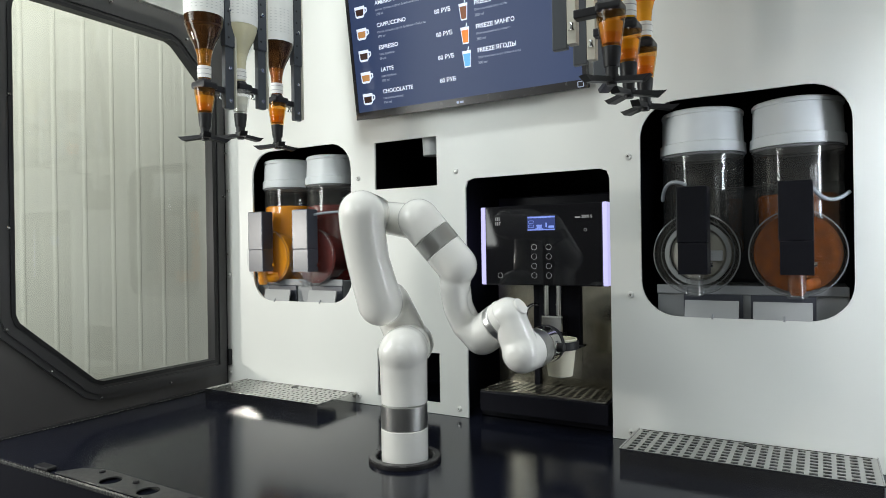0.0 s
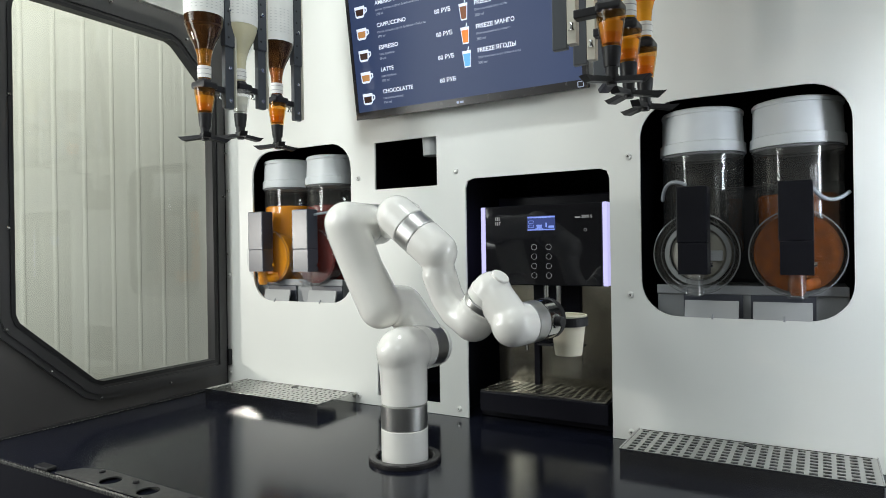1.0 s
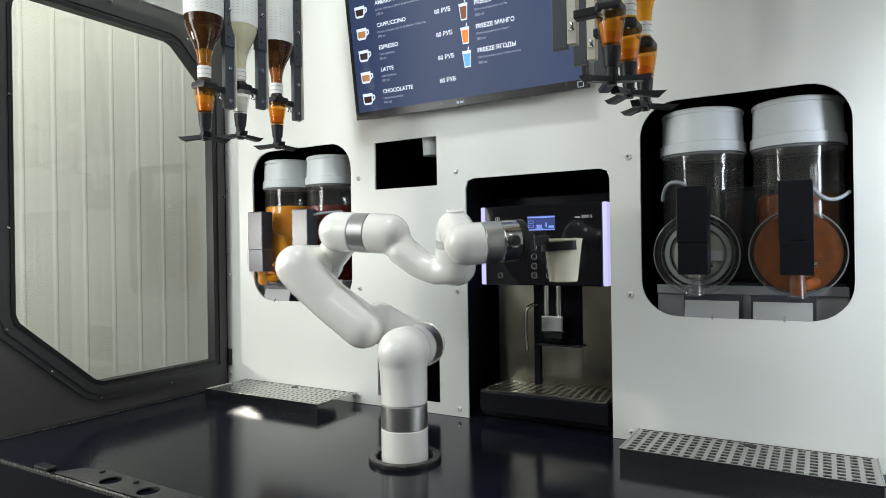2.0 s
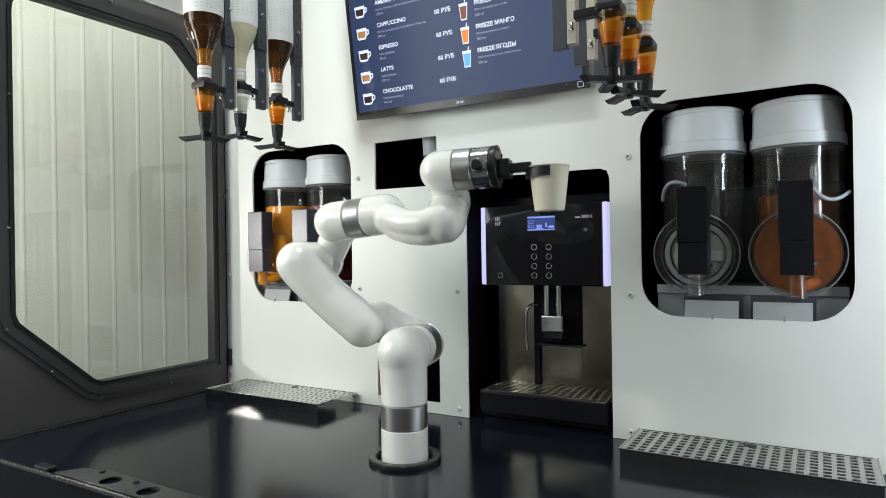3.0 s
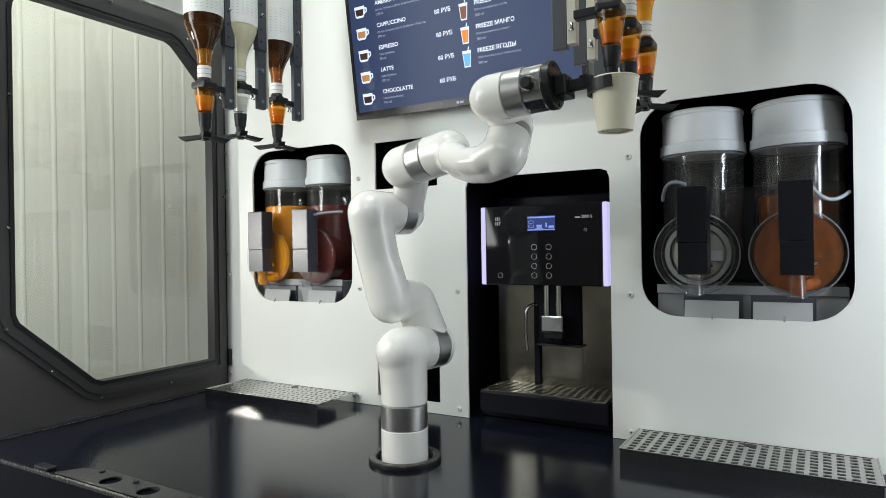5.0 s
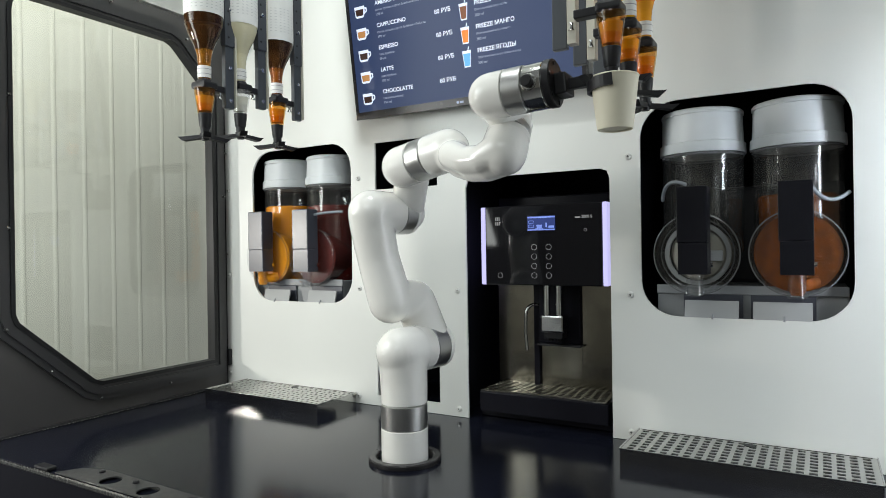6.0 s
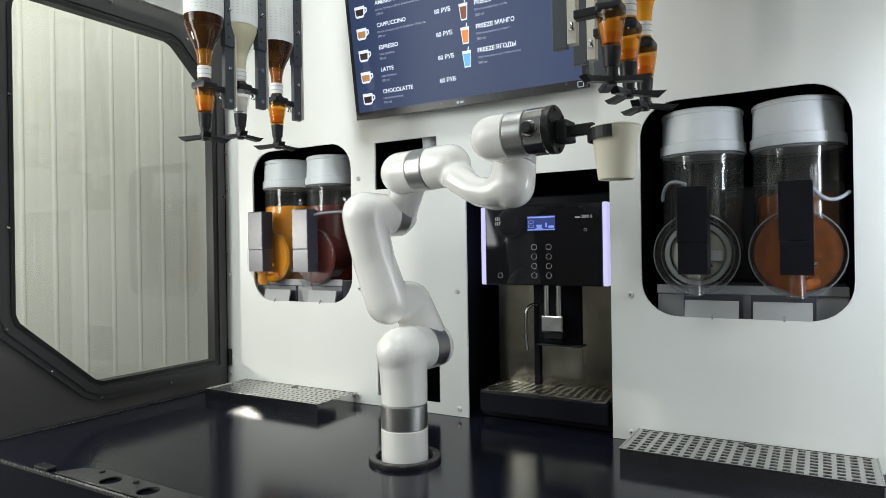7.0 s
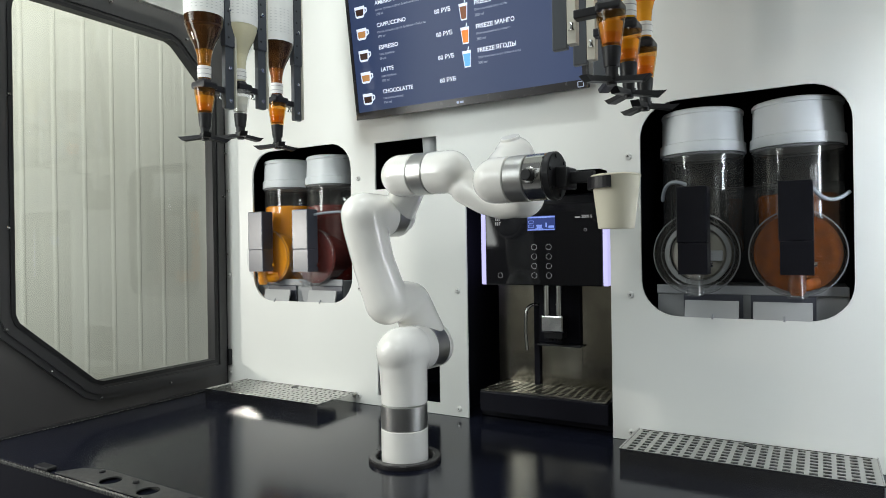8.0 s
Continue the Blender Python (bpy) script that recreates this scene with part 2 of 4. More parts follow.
outer = [(-0.903, 0.001), (1.5, 0.001), (1.5, 1.8), (-0.903, 1.8)]
holes = [rounded_loop(-0.783, -0.397, 0.276, 0.729, 0.075), rounded_loop(0.396, 0.786, 0.275, 0.732, 0.075),
         [(-0.314, 0.589), (-0.117, 0.589), (-0.117, 0.716), (-0.314, 0.716)],
         [(-0.314, 0.029), (-0.117, 0.029), (-0.117, 0.157), (-0.314, 0.157)]]
slot = [(-0.035, 0.001), (-0.035, 0.578), (-0.029, 0.594), (-0.013, 0.600), (0.307, 0.600), (0.323, 0.594), (0.329, 0.578), (0.329, 0.001)]
outer = [(-0.903, 0.001)] + slot + outer[1:]
tagged(part("wall_back", sheet([outer] + holes, 0.0, 0.006), WHITE_PANEL), "white powder-coated panel wall with cut-outs", "wall", kind="structure")


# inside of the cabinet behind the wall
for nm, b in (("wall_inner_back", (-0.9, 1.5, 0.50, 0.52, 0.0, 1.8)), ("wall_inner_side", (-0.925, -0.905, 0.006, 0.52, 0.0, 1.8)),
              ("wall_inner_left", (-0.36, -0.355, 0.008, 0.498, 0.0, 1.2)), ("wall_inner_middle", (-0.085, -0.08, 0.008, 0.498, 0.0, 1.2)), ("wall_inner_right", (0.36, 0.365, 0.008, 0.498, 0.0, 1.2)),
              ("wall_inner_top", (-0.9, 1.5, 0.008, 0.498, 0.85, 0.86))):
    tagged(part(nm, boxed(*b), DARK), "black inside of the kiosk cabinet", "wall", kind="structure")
tagged(part("wall_right", boxed(1.45, 1.5, -1.0, 0.0, 0.0, 1.8), WHITE_PANEL), "white side panel of the kiosk", "wall", kind="structure")
tagged(part("ceiling", boxed(-0.93, 1.5, -0.9, 0.52, 1.8, 1.84), WHITE_PANEL), "white kiosk ceiling", "ceiling", kind="structure")
tagged(part("counter_edge", boxed(-0.93, 1.5, -0.7405, -0.7345, -0.004, 0.003, bevel=0.001), STEEL), "thin metal edge strip along the counter front", "trim", kind="structure")
tagged(part("counter_front", boxed(-0.93, 1.5, -0.741, -0.7345, -0.9, -0.0045), DARK), "black kiosk front below the counter", "wall", kind="structure")
for nm, b in (("wall_hall_far", (-4, 4, -5.1, -5, -0.9, 3.0)), ("wall_hall_side", (4, 4.1, -5, 3, -0.9, 3.0))):
    tagged(part(nm, boxed(*b), material("hall_paint", (0.48, 0.46, 0.42), 0.7)), "plain hall wall", "wall", kind="structure")

# window in the left side: a dark panel with an eight-sided opening and a raised bezel
WINDOW_HOLE = [(-0.058, 0.089), (-0.058, 0.905), (-0.066, 0.93), (-0.180, 1.040), (-0.203, 1.049), (-0.60, 1.049), (-0.615, 1.045), (-0.632, 1.02), (-0.635, 1.0), (-0.635, 0.285), (-0.626, 0.263), (-0.445, 0.098), (-0.424, 0.089)]


def grow(loop, d, lo):
    """The loop moved outwards by d, kept above lo."""
    cy = sum(p[0] for p in loop) / len(loop)
    cz = sum(p[1] for p in loop) / len(loop)
    out = []
    n = len(loop)
    for i in range(n):
        a, p, b = Vector(loop[i - 1]), Vector(loop[i]), Vector(loop[(i + 1) % n])
        e1, e2 = (p - a).normalized(), (b - p).normalized()
        n1, n2 = Vector((-e1.y, e1.x)), Vector((-e2.y, e2.x))
        if n1.dot(p - Vector((cy, cz))) < 0:
            n1, n2 = -n1, -n2
        m = (n1 + n2).normalized()
        q = p + m * d / max(0.4, m.dot(n1))
        out.append((q.x, max(q.y, lo)))
    return out


def side_sheet(loops, x0, x1):
    bm = sheet(loops, x0, x1)
    for v in bm.verts:
        v.co = Vector((v.co.y, v.co.x, v.co.z))
    return bm


window = empty("window_1", pose(0, 0, 0), "charcoal eight-sided side window with a raised bezel and clear pane", "window", kind="structure")
part("panel", side_sheet([[(-0.76, 0.0), (-0.002, 0.0), (-0.002, 1.13), (-0.76, 1.13)], grow(WINDOW_HOLE, 0.03, 0.03)], -0.93, -0.905), SIDE_PANEL, window, "glossy black side panel")
part("bezel", side_sheet([grow(WINDOW_HOLE, 0.045, 0.03), WINDOW_HOLE], -0.915, -0.893), FRAME, window, "charcoal bezel")
part("bezel_step", side_sheet([grow(WINDOW_HOLE, 0.030, 0.03), grow(WINDOW_HOLE, 0.014, 0.03)], -0.894, -0.887), FRAME, window, "raised charcoal step")
part("inner_seal", side_sheet([grow(WINDOW_HOLE, 0.006, 0.03), grow(WINDOW_HOLE, -0.004, 0.03)], -0.922, -0.890), BLACK, window, "black rubber seal")
glass = part("pane", side_sheet([grow(WINDOW_HOLE, 0.012, 0.03)], -0.909, -0.906), PANE, window, "clear pane")
glass.visible_shadow = False
for yy, zz in ((-0.653, 0.254), (-0.553, 0.14), (-0.426, 0.05), (-0.219, 0.05), (-0.386, 1.097), (-0.646, 0.489), (-0.64, 0.80), (-0.012, 0.739), (-0.012, 0.419), (-0.02, 0.60), (-0.15, 1.06)):
    part("bolt", cyl((-0.887 if zz > 0.06 else -0.891, yy, zz), (1, 0, 0), 0.0045, -0.008, 0.004, 0.003), STEEL, window)
part("hinge", boxed(-0.902, -0.884, -0.012, 0.0, 0.068, 0.118, bevel=0.002), BLACK, window)
part("sill_strip", boxed(-0.903, -0.898, -0.735, -0.005, 0.0015, 0.007), FRAME, window)
tagged(part("wall_left_top", boxed(-0.93, -0.90, -0.76, -0.002, 1.135, 1.8), WHITE_PANEL), "light grey panel above the side window", "wall", kind="structure")

# cream cladding seen through the window
bm = bmesh.new()
prof = []
for k in range(-5, 26):
    y0 = -0.151 + 0.108 * k
    prof += [(y0 - 0.012, 0.0), (y0 - 0.004, 0.0014), (y0 + 0.003, 0.0014), (y0 + 0.007, 0.0), (y0 + 0.044, 0.0), (y0 + 0.050, -0.0003), (y0 + 0.058, -0.0003), (y0 + 0.064, 0.0)]
low = [bm.verts.new((-1.6 + d, y, -0.9)) for y, d in prof]
high = [bm.verts.new((-1.6 + d, y, 3.0)) for y, d in prof]
for i in range(len(prof) - 1):
    bm.faces.new((low[i], low[i + 1], high[i + 1], high[i]))
e = bmesh.ops.extrude_face_region(bm, geom=list(bm.faces))
for v in e["geom"]:
    if isinstance(v, bmesh.types.BMVert):
        v.co.x -= 0.01
tagged(part("wall_cladding", bm, CORRUGATED), "cream ribbed metal cladding outside the window", "wall", kind="structure")


def screw(x, z):
    s = empty("screw", pose(x, 0, z), "small round-headed steel screw in the white panel", "screw", "panel screws")
    part("head", lathe([(0.0072, 0.0), (0.0068, 0.002), (0.005, 0.0038), (0.0028, 0.0046), (0.0024, 0.003), (0, 0.003)], 16, pose(0, 0, 0, 90, 0, 0)), CAP_WHITE, s, smooth=True)
    part("socket", lathe([(0, 0.0032), (0.0022, 0.0032), (0.0022, 0.0036), (0, 0.0036)], 10, pose(0, 0, 0, 90, 0, 0)), STEEL, s)
    return s


first = screw(-0.371, 0.624)
for x, z in ((-0.061, 0.621), (-0.061, 0.319), (-0.061, 0.0205), (0.371, 0.621), (0.372, 0.319), (0.370, 0.0185), (-0.890, 0.351), (-0.892, 0.045), (-0.378, 0.022), (-0.371, 0.319), (-0.890, 0.62)):
    copy_thing(first, pose(x, 0, z))


# ---- menu screen ----
def tv():
    t = empty("menu_screen", pose(-0.024, -0.035, 0.775, 8), "black flat menu screen showing a drinks price list", "screen")
    bm = sheet([[(-0.318, 0.0), (0.318, 0.0), (0.318, 0.372), (-0.318, 0.372)], [(-0.309, 0.019), (0.309, 0.019), (0.309, 0.363), (-0.309, 0.363)]], -0.004, 0.0)
    part("bezel", bm, SATIN, t)
    part("housing", boxed(-0.316, 0.316, 0.0, 0.028, 0.002, 0.37, bevel=0.004), BLACK, t)
    scr = part("display", boxed(-0.309, 0.309, -0.002, 0.0, 0.019, 0.363), SCREEN, t, "lit navy blue display")
    white = SCREEN_WHITE
    grey = SCREEN_GREY
    for k, (head, sub, ml) in enumerate((("AMERICANO", "Смесь лучших сортов Арабики и Робусты", "150 ml"), ("CAPPUCCINO", "Смесь лучших сортов Арабики и Робусты", "190 ml"),
                                         ("ESPRESSO", "100% Арабика", "80 ml"), ("LATTE", "100% Арабика", "180 ml"), ("CHOCOLATTE", "Горячий шоколад", "150 ml"))):
        z = 0.283 - 0.0558 * k
        lettering("menu_text", head, 0.0141, -0.226, -0.0022, z, white, scr, 0.0003)
        lettering("menu_text", sub, 0.0072, -0.226, -0.0022, z - 0.015, grey, scr)
        lettering("menu_text", ml, 0.0088, -0.226, -0.0022, z - 0.0265, grey, scr)
        mug(scr, -0.273, z - 0.008, FILLS[k])
    for k in range(5):
        lettering("menu_text", "80 РУБ", 0.0145, -0.052, -0.0022, 0.282 - 0.055 * k, white, scr, 0.0002)
    for k, (head, sub) in enumerate((("FREEZE COLA", "Освежающий вкус колы"), ("FREEZE МАНГО", "Освежающий вкус манго"), ("FREEZE ЯГОДЫ", "Освежающий вкус лесных ягод"))):
        z = 0.228 - 0.055 * k
        lettering("menu_text", head, 0.0141, 0.057, -0.0022, z, white, scr, 0.0003)
        lettering("menu_text", sub, 0.0072, 0.057, -0.0022, z - 0.014, grey, scr)
        lettering("menu_text", "200 ml", 0.0088, 0.057, -0.0022, z - 0.027, grey, scr)
        tumbler(scr, 0.028, z - 0.008, (SCREEN_BROWN, SCREEN_ORANGE, SCREEN_SKY)[k])
    # marks on the bezel are no lamps but share the display's glowing grey
    part("brand_mark", cyl((-0.006, -0.004, 0.009), (0, -1, 0), 0.0035, 0.0, 0.0006, bevel=0.0002), SCREEN_GREY, t)
    part("brand_mark", boxed(0.0, 0.010, -0.0046, -0.004, 0.0065, 0.0115), SCREEN_GREY, t)
    part("badge", sheet([rounded_loop(0.297, 0.311, 0.003, 0.016, 0.002, 3), rounded_loop(0.2985, 0.3095, 0.0045, 0.0145, 0.001, 3)], -0.0046, -0.004), SCREEN_GREY, t)
    # wall bracket behind
    part("bracket", boxed(-0.06, 0.06, 0.0275, 0.06, 0.20, 0.32), BLACK, t)


def mug(scr, x, z, fill):
    """A flat drawn coffee mug on the display."""
    bm = sheet([[(x - 0.019, z + 0.014), (x + 0.013, z + 0.014), (x + 0.011, z - 0.011), (x + 0.007, z - 0.015), (x - 0.013, z - 0.015), (x - 0.017, z - 0.011)]], -0.0026, -0.002)
    part("drawn_mug", bm, SCREEN_WHITE, scr)
    bm = sheet([[(x + 0.011, z + 0.010), (x + 0.020, z + 0.008), (x + 0.021, z - 0.002), (x + 0.011, z - 0.008)], [(x + 0.0135, z + 0.006), (x + 0.017, z + 0.005), (x + 0.0175, z), (x + 0.0135, z - 0.003)]], -0.0026, -0.002)
    part("drawn_handle", bm, SCREEN_WHITE, scr)
    bm = sheet([[(x - 0.0155, z + 0.006), (x + 0.010, z + 0.006), (x + 0.0085, z - 0.010), (x - 0.0135, z - 0.010)]], -0.003, -0.0025)
    part("drawn_drink", bm, fill, scr)


def tumbler(scr, x, z, fill):
    """A flat drawn glass with a straw on the display."""
    bm = sheet([[(x - 0.012, z + 0.017), (x + 0.012, z + 0.017), (x + 0.008, z - 0.022), (x - 0.008, z - 0.022)]], -0.0026, -0.002)
    part("drawn_glass", bm, SCREEN_WHITE, scr)
    bm = sheet([[(x - 0.0095, z + 0.010), (x + 0.0095, z + 0.010), (x + 0.0065, z - 0.019), (x - 0.0065, z - 0.019)]], -0.003, -0.0025)
    part("drawn_drink", bm, fill, scr)
    bm = sheet([[(x + 0.002, z + 0.016), (x + 0.004, z + 0.016), (x + 0.008, z + 0.026), (x + 0.006, z + 0.026)]], -0.0026, -0.002)
    part("drawn_straw", bm, SCREEN_WHITE, scr)


tv()


# ---- drip trays ----
def drip_tray(x0, x1, stagger, nx, rx_share, ry_share, label):
    t = empty("drip_tray", pose((x0 + x1) / 2, -0.082, 0.0), label, "drip tray", "drip trays")
    w = (x1 - x0) / 2
    for nm, b in (("front_wall", (-w, w, -0.081, -0.0798, 0.0, 0.029)), ("back_wall", (-w, w, 0.0788, 0.08, 0.0, 0.029)),
                  ("end_wall", (-w, -w + 0.0012, -0.0797, 0.0787, 0.0, 0.029)), ("end_wall", (w - 0.0012, w, -0.0797, 0.0787, 0.0, 0.029)), ("pan_floor", (-w + 0.0013, w - 0.0013, -0.0797, 0.0787, 0.0004, 0.002))):
        # steel pan floor in black: shade below the holes put into its colour
        part(nm, boxed(*b), DARK if nm == "pan_floor" else TRAY, t)
    for b in ((-w - 0.0006, w + 0.0006, -0.0830, -0.0810, 0.0280, 0.0315), (-w - 0.0022, -w, -0.0808, 0.0800, 0.0280, 0.0315), (w, w + 0.0022, -0.0808, 0.0800, 0.0280, 0.0315)):
        part("folded_rim", boxed(*b, bevel=0.0006), POLISHED, t, "bright folded rim")
    # perforated cover
    ny = 8
    px, py = 2 * w / (nx + 0.6), 0.158 / (ny + 0.5)
    bm = bmesh.new()
    for i in range(nx):
        for j in range(ny):
            lean = stagger * px if j % 2 else -stagger * px
            cx = -w + px * (i + 0.8) + lean
            cy = -0.0795 + py * (j + 0.75)
            hx, hy = px / 2, py / 2
            ox = [cx + sx * hx - lean for sx in (-1, 1)]
            out = [bm.verts.new((x, y, 0.029)) for x, y in ((ox[0], cy - hy), (ox[1], cy - hy), (ox[1], cy + hy), (ox[0], cy + hy))]
            rx, ry = px * rx_share, py * ry_share
            inn = [bm.verts.new((x, y, 0.029)) for x, y in ((cx - rx, cy - ry), (cx + rx, cy - ry), (cx + rx, cy + ry), (cx - rx, cy + ry))]
            dwn = [bm.verts.new((v.co.x, v.co.y, 0.0275)) for v in inn]
            for k in range(4):
                n = (k + 1) % 4
                bm.faces.new((out[k], out[n], inn[n], inn[k]))
                bm.faces.new((inn[k], inn[n], dwn[n], dwn[k]))
    box(bm, -w + 0.0013, -w + px * 0.3, -0.0797, 0.0787, 0.0278, 0.029)
    box(bm, w - px * 0.3, w - 0.0013, -0.0797, 0.0787, 0.0278, 0.029)
    part("perforated_cover", bm, COVER, t, "perforated steel cover")
    part("finger_hole", lathe([(0, 0.0), (0.011, 0.0), (0.011, 0.0008), (0, 0.0008)], 24, pose(0.005, 0.058, 0.029)), BLACK, t, "oval finger hole")


drip_tray(-0.812, -0.388, 0.12, 24, 0.27, 0.27, "stainless steel drip tray with round perforations on the counter")
drip_tray(0.388, 0.816, 0.0, 20, 0.31, 0.29, "stainless steel drip tray with slotted perforations on the counter")

# ---- ring round the arm's foot, with its dark gap ----
ring = empty("base_ring", pose(0, -0.337, 0.0), "flat black ring on the counter round the arm's foot", "ring")
part("ring_body", lathe([(0.058, 0.0), (0.073, 0.0), (0.0735, 0.001), (0.0735, 0.008), (0.0715, 0.010), (0.060, 0.010), (0.058, 0.0085), (0.058, 0.0)], 64), SATIN, ring, smooth=True)


# ---- slush dispensers ----
def slush_machine(xs, drinks, cover, wide, label):
    m = empty("slush_dispenser", pose((xs[0] + xs[1]) / 2, 0.0, 0.0), label, "slush dispenser", "slush dispensers")
    mid = (xs[0] + xs[1]) / 2
    hx = 0.178
    part("housing", boxed(-hx, hx, 0.034, 0.30, 0.18, 0.337, bevel=0.004), GREY, m, "grey dispenser housing")
    part("drip_ledge", boxed(-hx, hx, 0.028, 0.0335, 0.322, 0.341, bevel=0.002), GREY, m)
    part("rear_column", boxed(-hx, hx, 0.22, 0.34, 0.336, 0.56, bevel=0.01), BLACK, m)
    for k, x in enumerate(xs):
        cx = x - mid
        liquid, level, fillmat = drinks[k]
        lid = part("lid", lathe([(r * wide, z - (0.008 if wide == 1.0 and z > 0.69 else 0)) for r, z in ((0, 0.718), (0.070, 0.7165), (0.0775, 0.714), (0.0797, 0.7105), (0.0797, 0.7045), (0.0775, 0.7035), (0.0797, 0.645), (0.0832, 0.643), (0.0840, 0.622), (0.081, 0.622), (0.078, 0.642), (0.075, 0.701), (0, 0.708))], 48, pose(cx, 0.10, 0)), LID, m, "white plastic lid", smooth=True)
        bowl = part("bowl", lathe([(r * wide, z) for r, z in ((0.0795, 0.636), (0.0805, 0.628), (0.0785, 0.60), (0.0785, 0.41), (0.077, 0.41), (0.077, 0.60), (0.078, 0.636))], 48, pose(cx, 0.10, 0)), CLEAR, m, "clear plastic bowl", smooth=True)
        part("bowl_front", lathe([(0.0835, 0.0), (0.0845, 0.002), (0.0845, 0.012), (0.081, 0.016), (0.079, 0.09), (0.078, 0.09), (0.079, 0.014), (0.0825, 0.010), (0.0825, 0.002), (0, 0.002), (0, 0.0)], 48, pose(cx, -0.004, 0.407, -90)), CLEAR, bowl, "clear round bowl front", smooth=True)
        part("bowl_rim", lathe([(0.0830, -0.0012), (0.0852, -0.0008), (0.0856, 0.0014), (0.0840, 0.0018), (0.0830, -0.0012)], 56, pose(cx, -0.004, 0.407, -90)), EDGE_GLINT if wide > 1.0 else CLEAR, bowl, "polished bowl rim", smooth=True)
        part("seal_ring", lathe([(0.0715, 0.016), (0.0730, 0.0155), (0.0738, 0.0175), (0.0720, 0.0180), (0.0715, 0.016)], 48, pose(cx, -0.004, 0.407, -90)), EDGE_GLINT if not liquid else CLEAR, bowl, smooth=True)
        part("bowl_lip", lathe([(r * wide, z) for r, z in ((0.0806, 0.6215), (0.0822, 0.6185), (0.0806, 0.6155), (0.0800, 0.6185), (0.0806, 0.6215))], 48, pose(cx, 0.10, 0)), EDGE_GLINT, bowl, smooth=True)
        if liquid:
            bm = lathe([(0, 0.016), (0.077, 0.018), (0.0775, 0.03), (0.076, 0.16), (0, 0.16)], 40, pose(cx, -0.004, 0.407, -90))
            part("drink", bm, fillmat, bowl, smooth=True)
            if fillmat is COLA:
                rnd = random.Random(5)
                bm = bmesh.new()
                for n in range(90):
                    a, d, size = rnd.uniform(-75, 80), 0.072 * rnd.random() ** 0.5, rnd.uniform(0.0004, 0.0011)
                    lathe([(0, -size), (size, 0), (0, size)], 6, pose(cx + d * math.cos(radians(a)), 0.0115, 0.407 + d * math.sin(radians(a))), bm)
                tagged(part("bubbles", bm, FOAM, bowl, "pale bubbles behind the bowl front"), kind="stuff")
            if level > 0.48:
                part("drink_top", lathe([(0.060, 0.335), (0.074, 0.36), (0.0755, level - 0.004), (0.072, level), (0, level), ], 40, pose(cx, 0.10, 0)), fillmat, bowl, smooth=True)
        part("evaporator", lathe([(0, 0.0), (0.040, 0.0), (0.052, 0.004), (0.056, 0.012), (0.056, 0.14), (0, 0.14)], 40, pose(cx, 0.020, 0.407, -90)), DRUM, bowl, "white cooling drum", smooth=True)
        # spiral scraper edge on the drum
        if not liquid:
            part("scraper", lathe([(0.057, 0.0), (0.066, 0.002), (0.066, 0.010), (0.057, 0.012)], 40, pose(cx, 0.014, 0.407, -90)), FLAP, bowl, "white scraper ring", smooth=True)
            part("scraper_blade", boxed(cx + 0.008, cx + 0.05, 0.008, 0.014, 0.392, 0.414, bevel=0.002), LID, bowl)
        tap = part("tap_cover", boxed(cx - 0.0292, cx + 0.0292, -0.05, -0.006, 0.43, 0.544, bevel=0.0025), cover, m, "black tap cover" if cover is TAP else "black tap cover with a grey sheen put into its colour")
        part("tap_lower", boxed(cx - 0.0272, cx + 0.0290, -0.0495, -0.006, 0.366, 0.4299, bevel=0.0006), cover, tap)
        part("spout", lathe([(0.0165, 0.372), (0.0165, 0.329), (0.0185, 0.326), (0.0185, 0.321), (0.0145, 0.321), (0.0145, 0.372)], 24, pose(cx, -0.020, 0)), CLEAR, tap, "clear tap spout", smooth=True)
        if liquid and fillmat is not BERRY:
            part("tap_drink", lathe([(0, 0.371), (0.0142, 0.371), (0.0142, 0.334), (0.010, 0.326), (0, 0.326)], 20, pose(cx, -0.020, 0)), fillmat, tap, "drink standing in the spout", smooth=True)
            part("throat", tube([(cx, -0.020, 0.352), (cx + 0.010, -0.006, 0.345), (cx + 0.030, 0.014, 0.350)], [0.011, 0.013, 0.014], 14), fillmat, tap, "drink in the clear tap throat", smooth=True)
        part("tap_pin", tube([(cx + 0.016, -0.012, 0.385), (cx + 0.034, -0.012, 0.385)], 0.005, 10), CHROME, tap, smooth=True)
        fx = cx + (0.030 if wide == 1.0 else 0.027 * (1 - 2 * k))
        part("drip_flap", boxed(fx - 0.052, fx + 0.052, -0.003, 0.002, -0.022, 0.018, bevel=0.001, m=pose(0, 0.008, 0.292, -14)), FLAP, m, "grey sloping drip flap")
        # the frame borrows the left tap covers' grey as its own colour
        part("flap_frame", boxed(fx - 0.058, fx + 0.058, 0.0285, 0.0335, 0.258, 0.3215, bevel=0.001), TAP_SHEEN, m)
        part("flap_pin", tube([(fx + 0.004, -0.004, 0.283), (fx + 0.004, -0.010, 0.274)], 0.002, 8), GREY, m)
    return m


slush_machine((-0.722, -0.545), ((True, 0.565, ORANGE), (True, 0.56, BERRY)), TAP_SHEEN, 1.0, "slush dispenser with two lidded bowls of orange and dark red drink")
slush_machine((0.508, 0.692), ((False, 0.0, ORANGE), (True, 0.525, COLA)), TAP, 1.06, "slush dispenser with an empty bowl and a bowl of brown drink")


def hose(points, label):
    h = tagged(part("hose", tube(points, 0.0037, 12), HOSE, smooth=True), label, "hose", "dispenser hoses")
    return h


